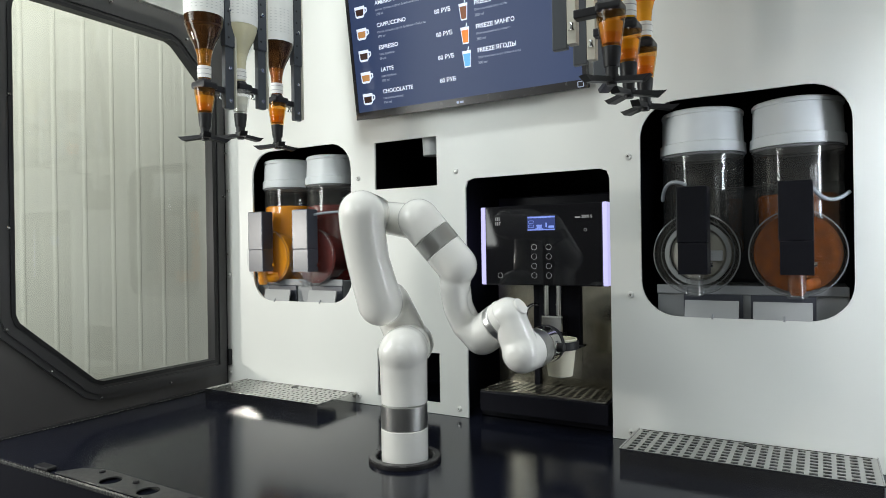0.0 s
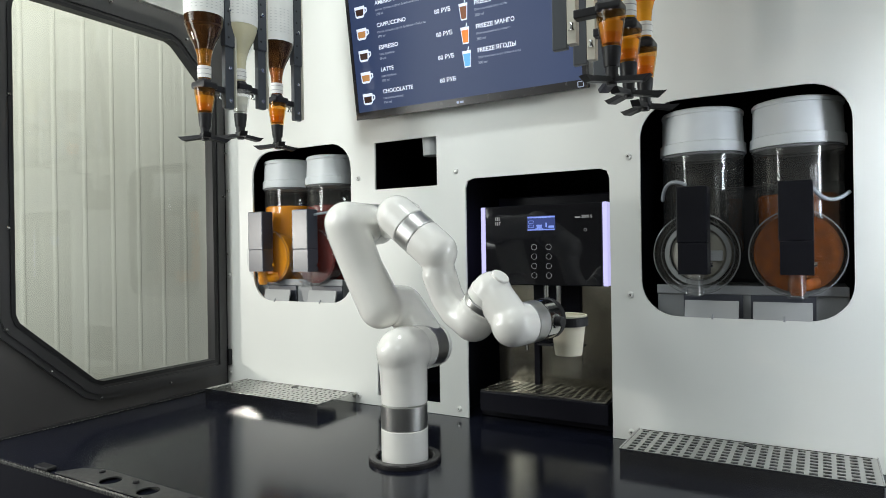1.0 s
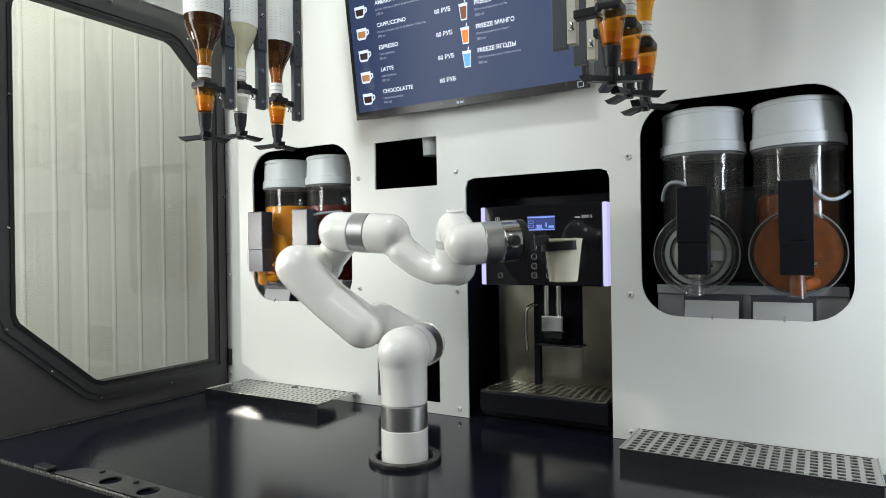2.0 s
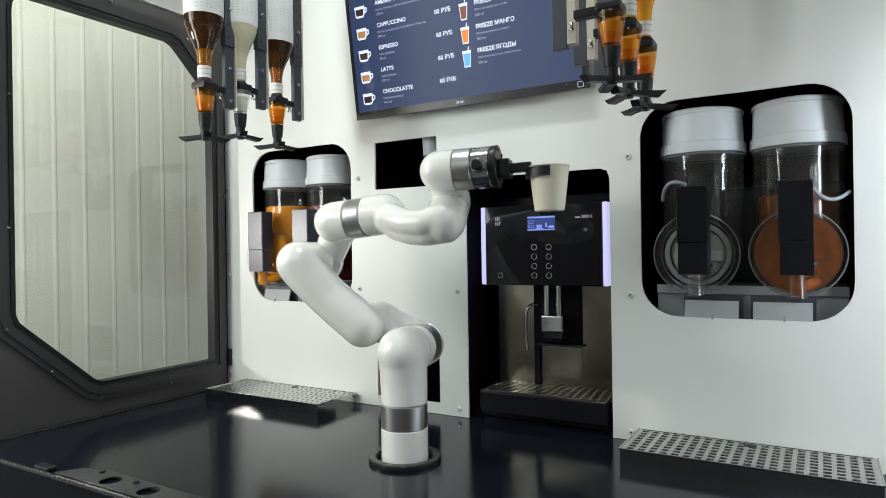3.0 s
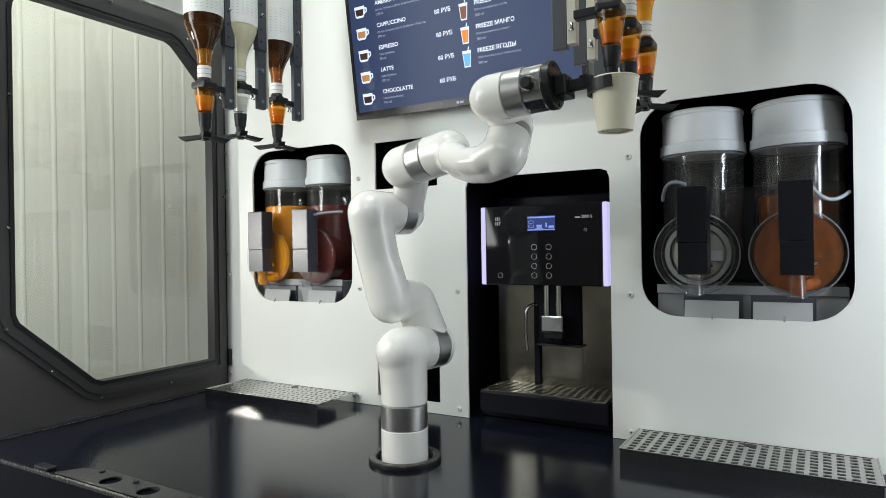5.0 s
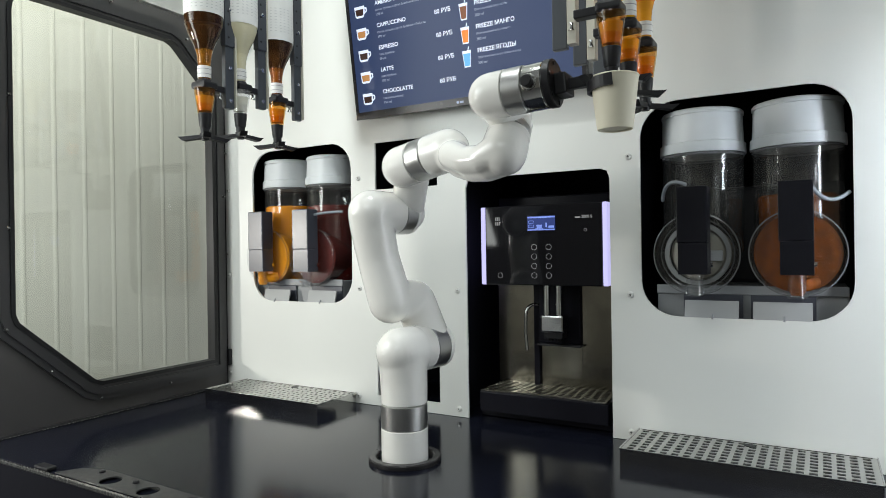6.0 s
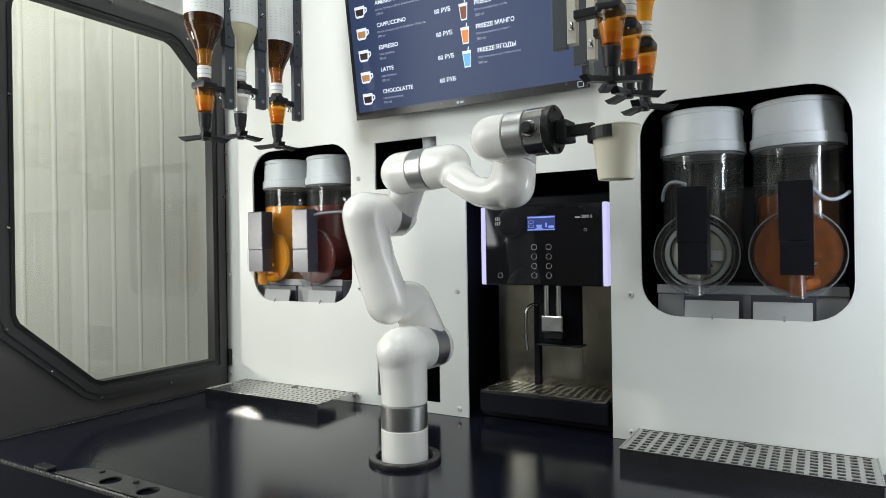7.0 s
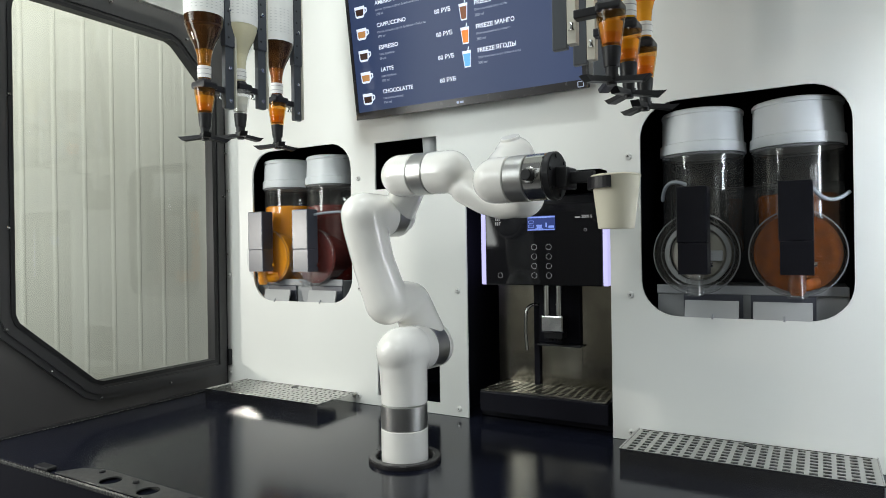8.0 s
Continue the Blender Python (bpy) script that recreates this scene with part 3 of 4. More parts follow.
def arc3(a, b, c, n=14):
    a, b, c = Vector(a), Vector(b), Vector(c)
    return [(1 - t) ** 2 * a + 2 * t * (1 - t) * b + t * t * c for t in [i / n for i in range(n + 1)]]


hose(arc3((0.440, 0.012, 0.522), (0.452, -0.03, 0.572), (0.496, -0.030, 0.549)), "bent white hose plugged behind a tap cover")
hose(arc3((0.7185, -0.026, 0.532), (0.745, -0.02, 0.488), (0.780, 0.012, 0.522)), "hanging grey hose beside a tap cover")
hose(arc3((-0.518, -0.02, 0.528), (-0.49, -0.01, 0.535), (-0.44, 0.013, 0.535)), "grey hose running from a tap cover")


# ---- coffee machine ----
def coffee_machine():
    m = empty("coffee_machine", pose(0, 0, 0), "black built-in coffee machine with glass touch front and steel niche", "coffee machine")
    part("cabinet", boxed(-0.02, 0.32, 0.16, 0.48, 0.002, 0.56, bevel=0.004), DARK, m)
    front = part("touch_front", boxed(-0.0005, 0.2985, 0.04, 0.155, 0.333, 0.529, bevel=0.003), PIANO, m, "black glass touch front")
    for x0 in (-0.0135, 0.2995):
        part("light_strip", boxed(x0, x0 + 0.0120, 0.0405, 0.15, 0.3335, 0.5285, bevel=0.003), STRIP, m, "lit white side strip")
    part("status_display", boxed(0.115, 0.186, 0.0388, 0.0402, 0.466, 0.5015), DISPLAY, front, "small lit blue display")
    part("display_line", boxed(0.1155, 0.1855, 0.0380, 0.0388, 0.4965, 0.5000), DISPLAY_PALE, front)
    part("display_line", boxed(0.1155, 0.1855, 0.0380, 0.0388, 0.4668, 0.4695), DISPLAY_PALE, front)
    part("display_icon", lathe([(0, 0), (0.006, 0), (0.0075, 0.008), (0, 0.008)], 20, pose(0.146, 0.0392, 0.472)), DISPLAY_PALE, front)
    part("display_icon", boxed(0.136, 0.156, 0.0380, 0.0388, 0.4703, 0.472), DISPLAY_PALE, front)
    for z in (0.4735, 0.4835):
        part("display_icon", sheet([[(0.118, z), (0.131, z), (0.131, z + 0.007), (0.118, z + 0.007)], [(0.1188, z + 0.0008), (0.1302, z + 0.0008), (0.1302, z + 0.0062), (0.1188, z + 0.0062)]], 0.0380, 0.0388), DISPLAY_PALE, front)
    part("display_icon", boxed(0.162, 0.1655, 0.0380, 0.0388, 0.4735, 0.4845), DISPLAY_PALE, front)
    part("display_icon", boxed(0.1695, 0.1835, 0.0380, 0.0388, 0.4720, 0.4775), DISPLAY_PALE, front)
    ringm = [(0.0072, 0.0), (0.0072, 0.0008), (0.0064, 0.0008), (0.0064, 0.0)]
    for x in (0.131, 0.1685):
        for k in range(4):
            part("button_ring", lathe(ringm + ringm[:1], 28, pose(x, 0.0402, 0.4262 - 0.0229 * k, 90)), MARK, front)
    part("button_ring", lathe([(0.0068, 0.0), (0.0068, 0.0008), (0.0061, 0.0008), (0.0061, 0.0), (0.0068, 0.0)], 28, pose(0.040, 0.0402, 0.357, 90)), MARK, front)
    part("power_mark", lathe([(0.0036, 0.0), (0.0036, 0.0008), (0.0028, 0.0008), (0.0028, 0.0), (0.0036, 0.0)], 24, pose(0.2595, 0.0402, 0.465, 90)), MARK, front)
    # maker's sign and type plate as plain shapes
    for x, z, w, h in ((0.0285, 0.493, 0.0022, 0.009), (0.033, 0.493, 0.0022, 0.009), (0.0375, 0.493, 0.0022, 0.009), (0.0285, 0.4815, 0.0022, 0.009), (0.033, 0.4815, 0.0022, 0.009), (0.0375, 0.4815, 0.0022, 0.009), (0.0395, 0.488, 0.003, 0.0022)):
        part("maker_sign", boxed(x, x + w, 0.0394, 0.0402, z, z + h), MARK, front)
    part("type_plate", boxed(0.235, 0.248, 0.0394, 0.0402, 0.4935, 0.4965), MARK, front)
    lettering("type_number", "2000 S", 0.0095, 0.2505, 0.0394, 0.4930, MARK, front, 0.0002)
    # steel niche below the front
    part("niche_panel", boxed(-0.0076, 0.0945, 0.125, 0.158, 0.075, 0.332, bevel=0.001), MOTTLED_STEEL, m, "dark mirror-steel niche panel with reflections mottled into its colour")
    part("niche_panel", boxed(0.1110, 0.2200, 0.127, 0.158, 0.075, 0.178, bevel=0.001), MOTTLED_STEEL, m, "dark mirror-steel niche panel with reflections mottled into its colour")
    part("niche_panel", boxed(0.2215, 0.3030, 0.122, 0.158, 0.075, 0.332, bevel=0.001), MOTTLED_STEEL, m, "dark mirror-steel niche panel with reflections mottled into its colour")
    part("niche_column", boxed(0.0950, 0.1105, 0.118, 0.158, 0.075, 0.332, bevel=0.002), DARK, m)
    part("cup_rest", boxed(0.1110, 0.2250, 0.098, 0.126, 0.1785, 0.1835, bevel=0.002), BLACK, m)
    part("spout_back", boxed(0.1110, 0.2205, 0.112, 0.149, 0.184, 0.332, bevel=0.003), DARK, m)
    for x in (0.1480, 0.1800):
        part("spout_pipe", tube([(x, 0.075, 0.332), (x, 0.075, 0.259)], 0.0078, 20), CHROME, m, "chrome pipe", smooth=True)
    part("coffee_spout", boxed(0.1385, 0.1955, 0.056, 0.100, 0.2185, 0.2595, bevel=0.004), POLISHED, m, "chrome coffee spout")
    part("spout_nozzle", boxed(0.1440, 0.1920, 0.062, 0.096, 0.203, 0.2180, bevel=0.002), BLACK, m)
    for x in (0.156, 0.180):
        part("spout_outlet", cyl((x, 0.078, 0.203), (0, 0, -1), 0.0065, 0.0, 0.008), BLACK, m, smooth=True)
    part("steam_pipe", tube(arc3((0.110, 0.112, 0.281), (0.086, 0.090, 0.284), (0.0855, 0.090, 0.252)) + [Vector((0.0843, 0.090, 0.209)), Vector((0.088, 0.090, 0.166))], 0.0042, 12), CHROME, m, "chrome steam pipe", smooth=True)
    # drip box with a curved-slot grille
    part("drip_box", boxed(-0.004, 0.318, 0.004, 0.157, 0.022, 0.0715, bevel=0.003), DARK, m)
    part("base_plinth", boxed(-0.02, 0.32, 0.045, 0.157, 0.002, 0.0215), DARK, m)
    bm = bmesh.new()
    nx, ny = 15, 7
    def gp(i, j):
        u = i / nx
        return Vector((0.002 + 0.310 * u, 0.004 + 0.117 * (j / ny) + 0.012 * math.sin(math.pi * u) * (1 - j / ny), 0.0765))
    for j in range(ny + 1):
        row = [gp(i, j) for i in range(nx + 1)]
        for a, b in zip(row, row[1:]):
            d = (b - a).normalized()
            nrm = Vector((-d.y, d.x, 0)) * 0.0022
            vs = [bm.verts.new(p + o + Vector((0, 0, h))) for h in (-0.003, 0.0) for p, o in ((a, -nrm), (b, -nrm), (b, nrm), (a, nrm))]
            for q in ((0, 1, 2, 3), (4, 5, 6, 7), (0, 1, 5, 4), (1, 2, 6, 5), (2, 3, 7, 6), (3, 0, 4, 7)):
                bm.faces.new([vs[k] for k in q])
    for i in range(nx + 1):
        lean = 0.016 * (1 - 2 * i / nx)
        for j in range(ny):
            a, b = gp(i, j) + Vector((lean * j / ny, 0, -0.0005)), gp(i, j + 1) + Vector((lean * (j + 1) / ny, 0, -0.0005))
            nrm = Vector((0.0028, 0, 0))
            vs = [bm.verts.new(p + o + Vector((0, 0, h))) for h in (-0.003, 0.0) for p, o in ((a, -nrm), (b, -nrm), (b, nrm), (a, nrm))]
            for q in ((0, 1, 2, 3), (4, 5, 6, 7), (0, 1, 5, 4), (1, 2, 6, 5), (2, 3, 7, 6), (3, 0, 4, 7)):
                bm.faces.new([vs[k] for k in q])
    part("drip_grille", bm, GRILLE, m, "dark metal drip grille with curved slots")


coffee_machine()

# stacked cup in the small upper hatch
cup2 = empty("paper_cup", pose(-0.158, 0.05, 0.72), "white paper cup standing mouth down in the upper hatch", "cup")
part("body", lathe([(0.030, 0.035), (0.026, -0.046), (0, -0.046)], 32), LID, cup2, smooth=True)


# ---- syrup bottles on their rails ----
def syrup_station(m, side, drink, body_mat, neck_mat, dz, rail_dy, arms, label):
    """A bottle hung mouth down with its measure, and the rail that holds it."""
    b = empty("syrup_bottle", m @ pose(0, 0, dz), label, "bottle", "syrup bottles")
    part("neck", lathe([(0, 0.149), (0.0125, 0.149), (0.0135, 0.16), (0.0135, 0.184), (0.0152, 0.200), (0.0185, 0.214), (0, 0.214)], 32), neck_mat, b, "tinted bottle neck", smooth=True)
    part("glass", lathe([(0, 0.2142), (0.0185, 0.2142), (0.0235, 0.228), (0.034, 0.250), (0.0405, 0.268), (0.0425, 0.290), (0.0425, 0.50), (0.038, 0.51), (0, 0.51)], 32), body_mat, b, smooth=True)
    for k in range(5):
        part("bead", lathe([(0, -0.0012), (0.0012, 0), (0, 0.0012)], 8, pose(0.0145, -0.006, 0.186 + 0.006 * k)), LABEL, b)
    lz = 0.288 if side < 0 and drink is SYRUP_AMBER else 0.278
    part("label_sleeve", lathe([(0.0425, lz), (0.0431, 0.293), (0.0431, 0.49), (0.0427, 0.49), (0.0427, 0.293), (0.0418, lz)], 32), LABEL, b, "white paper label", smooth=True)
    part("neck_label", lathe([(0.0148, 0.152), (0.0150, 0.178), (0.0144, 0.178), (0.0142, 0.152)], 24), LABEL, b, "white neck label", smooth=True)
    for k in range(2):
        part("label_print", lathe([(0.0149, 0.1595 + 0.011 * k), (0.0152, 0.1597 + 0.011 * k), (0.0152, 0.1607 + 0.011 * k), (0.0149, 0.1609 + 0.011 * k)], 24), LABEL_INK, b)
    for k in range(9):
        z0 = 0.298 + 0.007 * k
        part("label_print", lathe([(0.0431, z0), (0.0432, z0 + 0.0003), (0.0432, z0 + 0.0015), (0.0431, z0 + 0.0018)], 24), LABEL_FAINT, b)
    part("neck_cap", lathe([(0, 0.128), (0.0155, 0.128), (0.0155, 0.146), (0.014, 0.149), (0, 0.149)], 24), BLACK, b, smooth=True)
    part("measure", lathe([(0, 0.062), (0.0145, 0.062), (0.0160, 0.066), (0.0225, 0.115), (0.0225, 0.126), (0.0205, 0.126), (0.0145, 0.068), (0, 0.066)], 28), CLEAR if drink is SYRUP_PALE else AMBER_CLEAR, b, "clear tapered measure", smooth=True)
    part("measured_drink", lathe([(0, 0.0675), (0.0140, 0.0685), (0.0190, 0.106), (0, 0.106)], 28), drink, b, smooth=True)
    part("nozzle", lathe([(0, 0.012), (0.0100, 0.012), (0.0104, 0.026), (0.0118, 0.027), (0.0128, 0.032), (0.0152, 0.059), (0.0150, 0.0625), (0, 0.0625)], 24), BLACK, b, "black dosing nozzle", smooth=True)
    part("push_foot", lathe([(0, -0.006), (0.008, -0.006), (0.0085, 0.0), (0.012, 0.004), (0.012, 0.012), (0, 0.012)], 20), BLACK, b, smooth=True)
    for a in (arms, arms + 120, arms + 240):
        part("push_bar", sheet([[(0.004, 0.0), (0.050, -0.001), (0.061, 0.0095), (0.047, 0.0080), (0.004, 0.0075)]], -0.008, 0.008), BLACK, b, m=pose(0, 0, 0, 0, 5, a))
    part("neck_clamp", boxed(-0.022, 0.022, -0.020, 0.020, 0.124, 0.142, bevel=0.005), BLACK, b, "black neck clamp")
    part("clamp_arm", boxed(-0.010, 0.010, 0.020, rail_dy - (0.0295 if side > 0 else 0.0108), 0.124, 0.140, bevel=0.002), BLACK, b)
    part("wing_bolt", lathe([(0, 0.0), (0.006, 0.001), (0.003, 0.008), (0.0035, 0.016), (0, 0.016)], 14, pose(0.004, rail_dy - 0.022, 0.107)), CHROME, b, "chrome thumb bolt", smooth=True)
    for ob in b.children:
        if not ob.name.startswith("push_bar"):
            for v in ob.data.vertices:
                v.co.z = v.co.z * 0.875 if v.co.z < 0.149 else v.co.z - 0.0186
    r = empty("bottle_rail", m @ pose(side * 0.002, rail_dy, 0), "dark grey telescopic steel rail that carries a syrup bottle", "rail", "bottle rails")
    part("lower_channel", boxed(0.0035, 0.0155, -0.0125, 0.0125, 0.072 if side < 0 else 0.064, 0.215, bevel=0.0012), RAIL, r)
    top = 1.8 - m.translation.z
    part("upper_channel", boxed(0.0015, 0.018, -0.014, 0.014, 0.215, top, bevel=0.0012), RAIL, r)
    part("back_strip", boxed(0.0015, 0.019, *((0.0142, 0.0180) if side < 0 else (-0.0290, -0.0142)), 0.076 if side < 0 else 0.070, top), STRIP_CREAM, r, "cream edge strip")
    for z in (0.09, 0.165, 0.30, 0.42):
        part("bolt", lathe([(0.0048, 0), (0.0042, 0.003), (0, 0.004)], 14, pose(0.0155 if z < 0.2 else 0.018, 0, z, 0, 90, 0)), CHROME, r, smooth=True)
    for k in range(9):
        part("slot_hole", lathe([(0.0028, 0), (0.0028, 0.0004), (0, 0.0004)], 10, pose(0.018, -0.004, 0.235 + 0.03 * k, 0, 90, 0)), BLACK, r)


for y, z, mat, body, neck, rail, what in ((-0.446, 0.684, SYRUP_AMBER, GLASS_DARK, GLASS_NECK, 0.060, "dark amber"), (-0.344, 0.701, SYRUP_PALE, GLASS_PALE, GLASS_PALE, 0.058, "pale milky"),
                                          (-0.224, 0.693, SYRUP_ORANGE, GLASS_DARK, GLASS_RED, 0.062, "red-brown")):
    syrup_station(pose(-0.452, y, z), -1, mat, body, neck, -0.003, rail, -35, "upturned bottle of %s syrup with a black dosing nozzle" % what)
for y, mat, body, arms, what in ((-0.404, SYRUP_AMBER, GLASS_DARK, -90, "amber"), (-0.300, SYRUP_GOLD, GLASS_AMBER, -70, "golden"), (-0.180, SYRUP_ORANGE, GLASS_ORANGE, -65, "orange")):
    syrup_station(pose(0.4505, y, 0.689) @ pose(0, 0, 0, 0, 0, 90), 1, mat, body, mat, -0.004, 0.088, arms, "upturned bottle of %s syrup with a black dosing nozzle" % what)


# ---- plate with cup holes on the counter front ----
plate = empty("cup_plate", pose(0, 0, 0), "dark metal plate with round cup holes at the counter edge", "plate")
def circle(cx, cy, r, n=28):
    return [(cx + r * math.cos(2 * math.pi * k / n), cy + r * math.sin(2 * math.pi * k / n)) for k in range(n)]
bm = sheet([[(-0.545, -0.7335), (-0.1, -0.7335), (-0.1, -0.686), (-0.465, -0.676), (-0.520, -0.693)], circle(-0.405, -0.7085, 0.020), circle(-0.295, -0.7085, 0.020), circle(-0.19, -0.7085, 0.020)], 0.004, 0.0065)
for v in bm.verts:
    v.co = Vector((v.co.x, v.co.z, v.co.y))
part("top_plate", bm, FRAME, plate)
for x, y in ((-0.462, -0.690), (-0.35, -0.695)):
    part("stud", cyl((x, y, 0.0), (0, 0, 1), 0.006, 0.0, 0.011), BLACK, plate)
knob = tagged(part("latch", boxed(-0.625, -0.575, -0.732, -0.712, 0.0005, 0.008, bevel=0.003), BLACK), "small black latch block at the counter edge", "latch")


# ---- robot arm ----
def dh(alpha, a, theta, d):
    return Matrix.Rotation(alpha, 4, "X") @ Matrix.Translation((a, 0, 0)) @ Matrix.Rotation(theta, 4, "Z") @ Matrix.Translation((0, 0, d))


REST = math.atan2(0.2845, 0.0535)
ARM_FOOT = Matrix.Translation((0, -0.337, 0.0))
SHOULDER = 0.2191
TIMES = (0, 0.5, 1, 1.5, 1.7, 1.9, 2.1, 2.3, 2.5, 2.65, 2.8, 3, 3.5, 4, 4.5, 4.7, 5.8, 6, 6.5, 7, 7.5, 8)
TURN_A = (23.9, 9.7, -2.2, 1.4, 4.8, 7.1, 11.8, 18.3, 21.7, 18.0, 14.3, 10.3, 0.7, -2.2, -6.0, -7.6, -8.4, -8.4, -6.8, -5.3, -4.7, -4.8)
TURN_B = (-25.8, -29.0, -35.6, -53.8, -58.5, -62.2, -64.6, -64.5, -63.7, -62.9, -62.1, -62.1, -53.7, -39.0, -25.4, -23.3, -22.5, -22.7, -24.4, -25.7, -26.2, -26.4)
TURN_C = (-13.3, -14.4, -16.6, -16.5, -18.4, -20.7, -24.6, -28.6, -29.4, -29.7, -30.7, -34.1, -46.4, -57.4, -70.0, -75.2, -77.8, -77.3, -71.0, -66.8, -64.9, -63.0)
TURN_D = (114.3, 103.5, 98.2, 101.7, 101.1, 101.7, 100.1, 92.7, 70.7, 55.3, 46.3, 38.8, 25.8, 56.8, 58.9, 55.2, 53.7, 55.6, 61.1, 74.7, 96.0, 114.7)
TURN_E = (74.5, 81.5, 83.0, 62.8, 53.6, 43.5, 29.4, 13.7, 2.4, 1.5, 2.6, 5.5, 11.4, 4.6, 5.3, 8.8, 12.0, 11.5, 6.8, 4.2, 2.9, 1.6)
ANGLES = (TURN_A, TURN_B, TURN_C, TURN_D, TURN_E)


def joint_frames(q):
    """The six joint frames of the arm, in its own space, for six angles in degrees."""
    q = [radians(a) for a in q]
    h = math.pi / 2
    m, out = Matrix.Identity(4), []
    for row in ((0, 0, q[0], SHOULDER), (-h, 0, q[1] - REST, 0), (0, 0.2895, q[2] + REST, 0), (-h, 0.0775, q[3], 0.3425), (h, 0, q[4], 0), (-h, 0.076, q[5], 0.097)):
        m = m @ dh(*row)
        out.append(m)
    return out


def glide(ts, vs, t):
    """A smooth monotone curve through the joint angles."""
    n = len(ts)
    h = [ts[i + 1] - ts[i] for i in range(n - 1)]
    s = [(vs[i + 1] - vs[i]) / h[i] for i in range(n - 1)]
    d = [s[0]] + [0 if s[i - 1] * s[i] <= 0 else 3 * (h[i - 1] + h[i]) / ((2 * h[i] + h[i - 1]) / s[i - 1] + (h[i] + 2 * h[i - 1]) / s[i]) for i in range(1, n - 1)] + [s[-1]]
    i = max(k for k in range(n - 1) if ts[k] <= t + 1e-9)
    u = (t - ts[i]) / h[i]
    return (1 + 2 * u) * (1 - u) ** 2 * vs[i] + u * (1 - u) ** 2 * h[i] * d[i] + u * u * (3 - 2 * u) * vs[i + 1] + u * u * (u - 1) * h[i] * d[i + 1]


def blob(pieces, voxel=0.0035, smooth=9):
    """One smooth moulded shell out of capsules: each piece is a start, an end and their radii."""
    bm = bmesh.new()
    for a, b, ra, rb in pieces:
        a, b = Vector(a), Vector(b)
        d = b - a
        turn = d.to_track_quat("Z", "Y").to_matrix().to_4x4() if d.length > 1e-6 else Matrix.Identity(4)
        prof = [(ra * math.sin(radians(t)), -ra * math.cos(radians(t))) for t in range(0, 91, 15)]
        prof += [(rb * math.cos(radians(t)), d.length + rb * math.sin(radians(t))) for t in range(0, 91, 15)]
        prof[0], prof[-1] = (0, -ra), (0, d.length + rb)
        lathe(prof, 28, Matrix.Translation(a) @ turn, bm)
    me = mesh_of(bm, "shell")
    tmp = new("shell", me)
    r = tmp.modifiers.new("r", "REMESH")
    r.mode, r.voxel_size = "VOXEL", voxel
    s = tmp.modifiers.new("s", "SMOOTH")
    s.factor, s.iterations = 0.5, smooth
    out = bpy.data.meshes.new_from_object(tmp.evaluated_get(bpy.context.evaluated_depsgraph_get()))
    bpy.data.objects.remove(tmp)
    for p in out.polygons:
        p.use_smooth = True
    return out


def U(xp, zp, lat):
    """A point of the upper arm: forward, up and sideways in its upright rest."""
    c, s = math.cos(REST), math.sin(REST)
    return (c * xp + s * zp, s * xp - c * zp, lat)


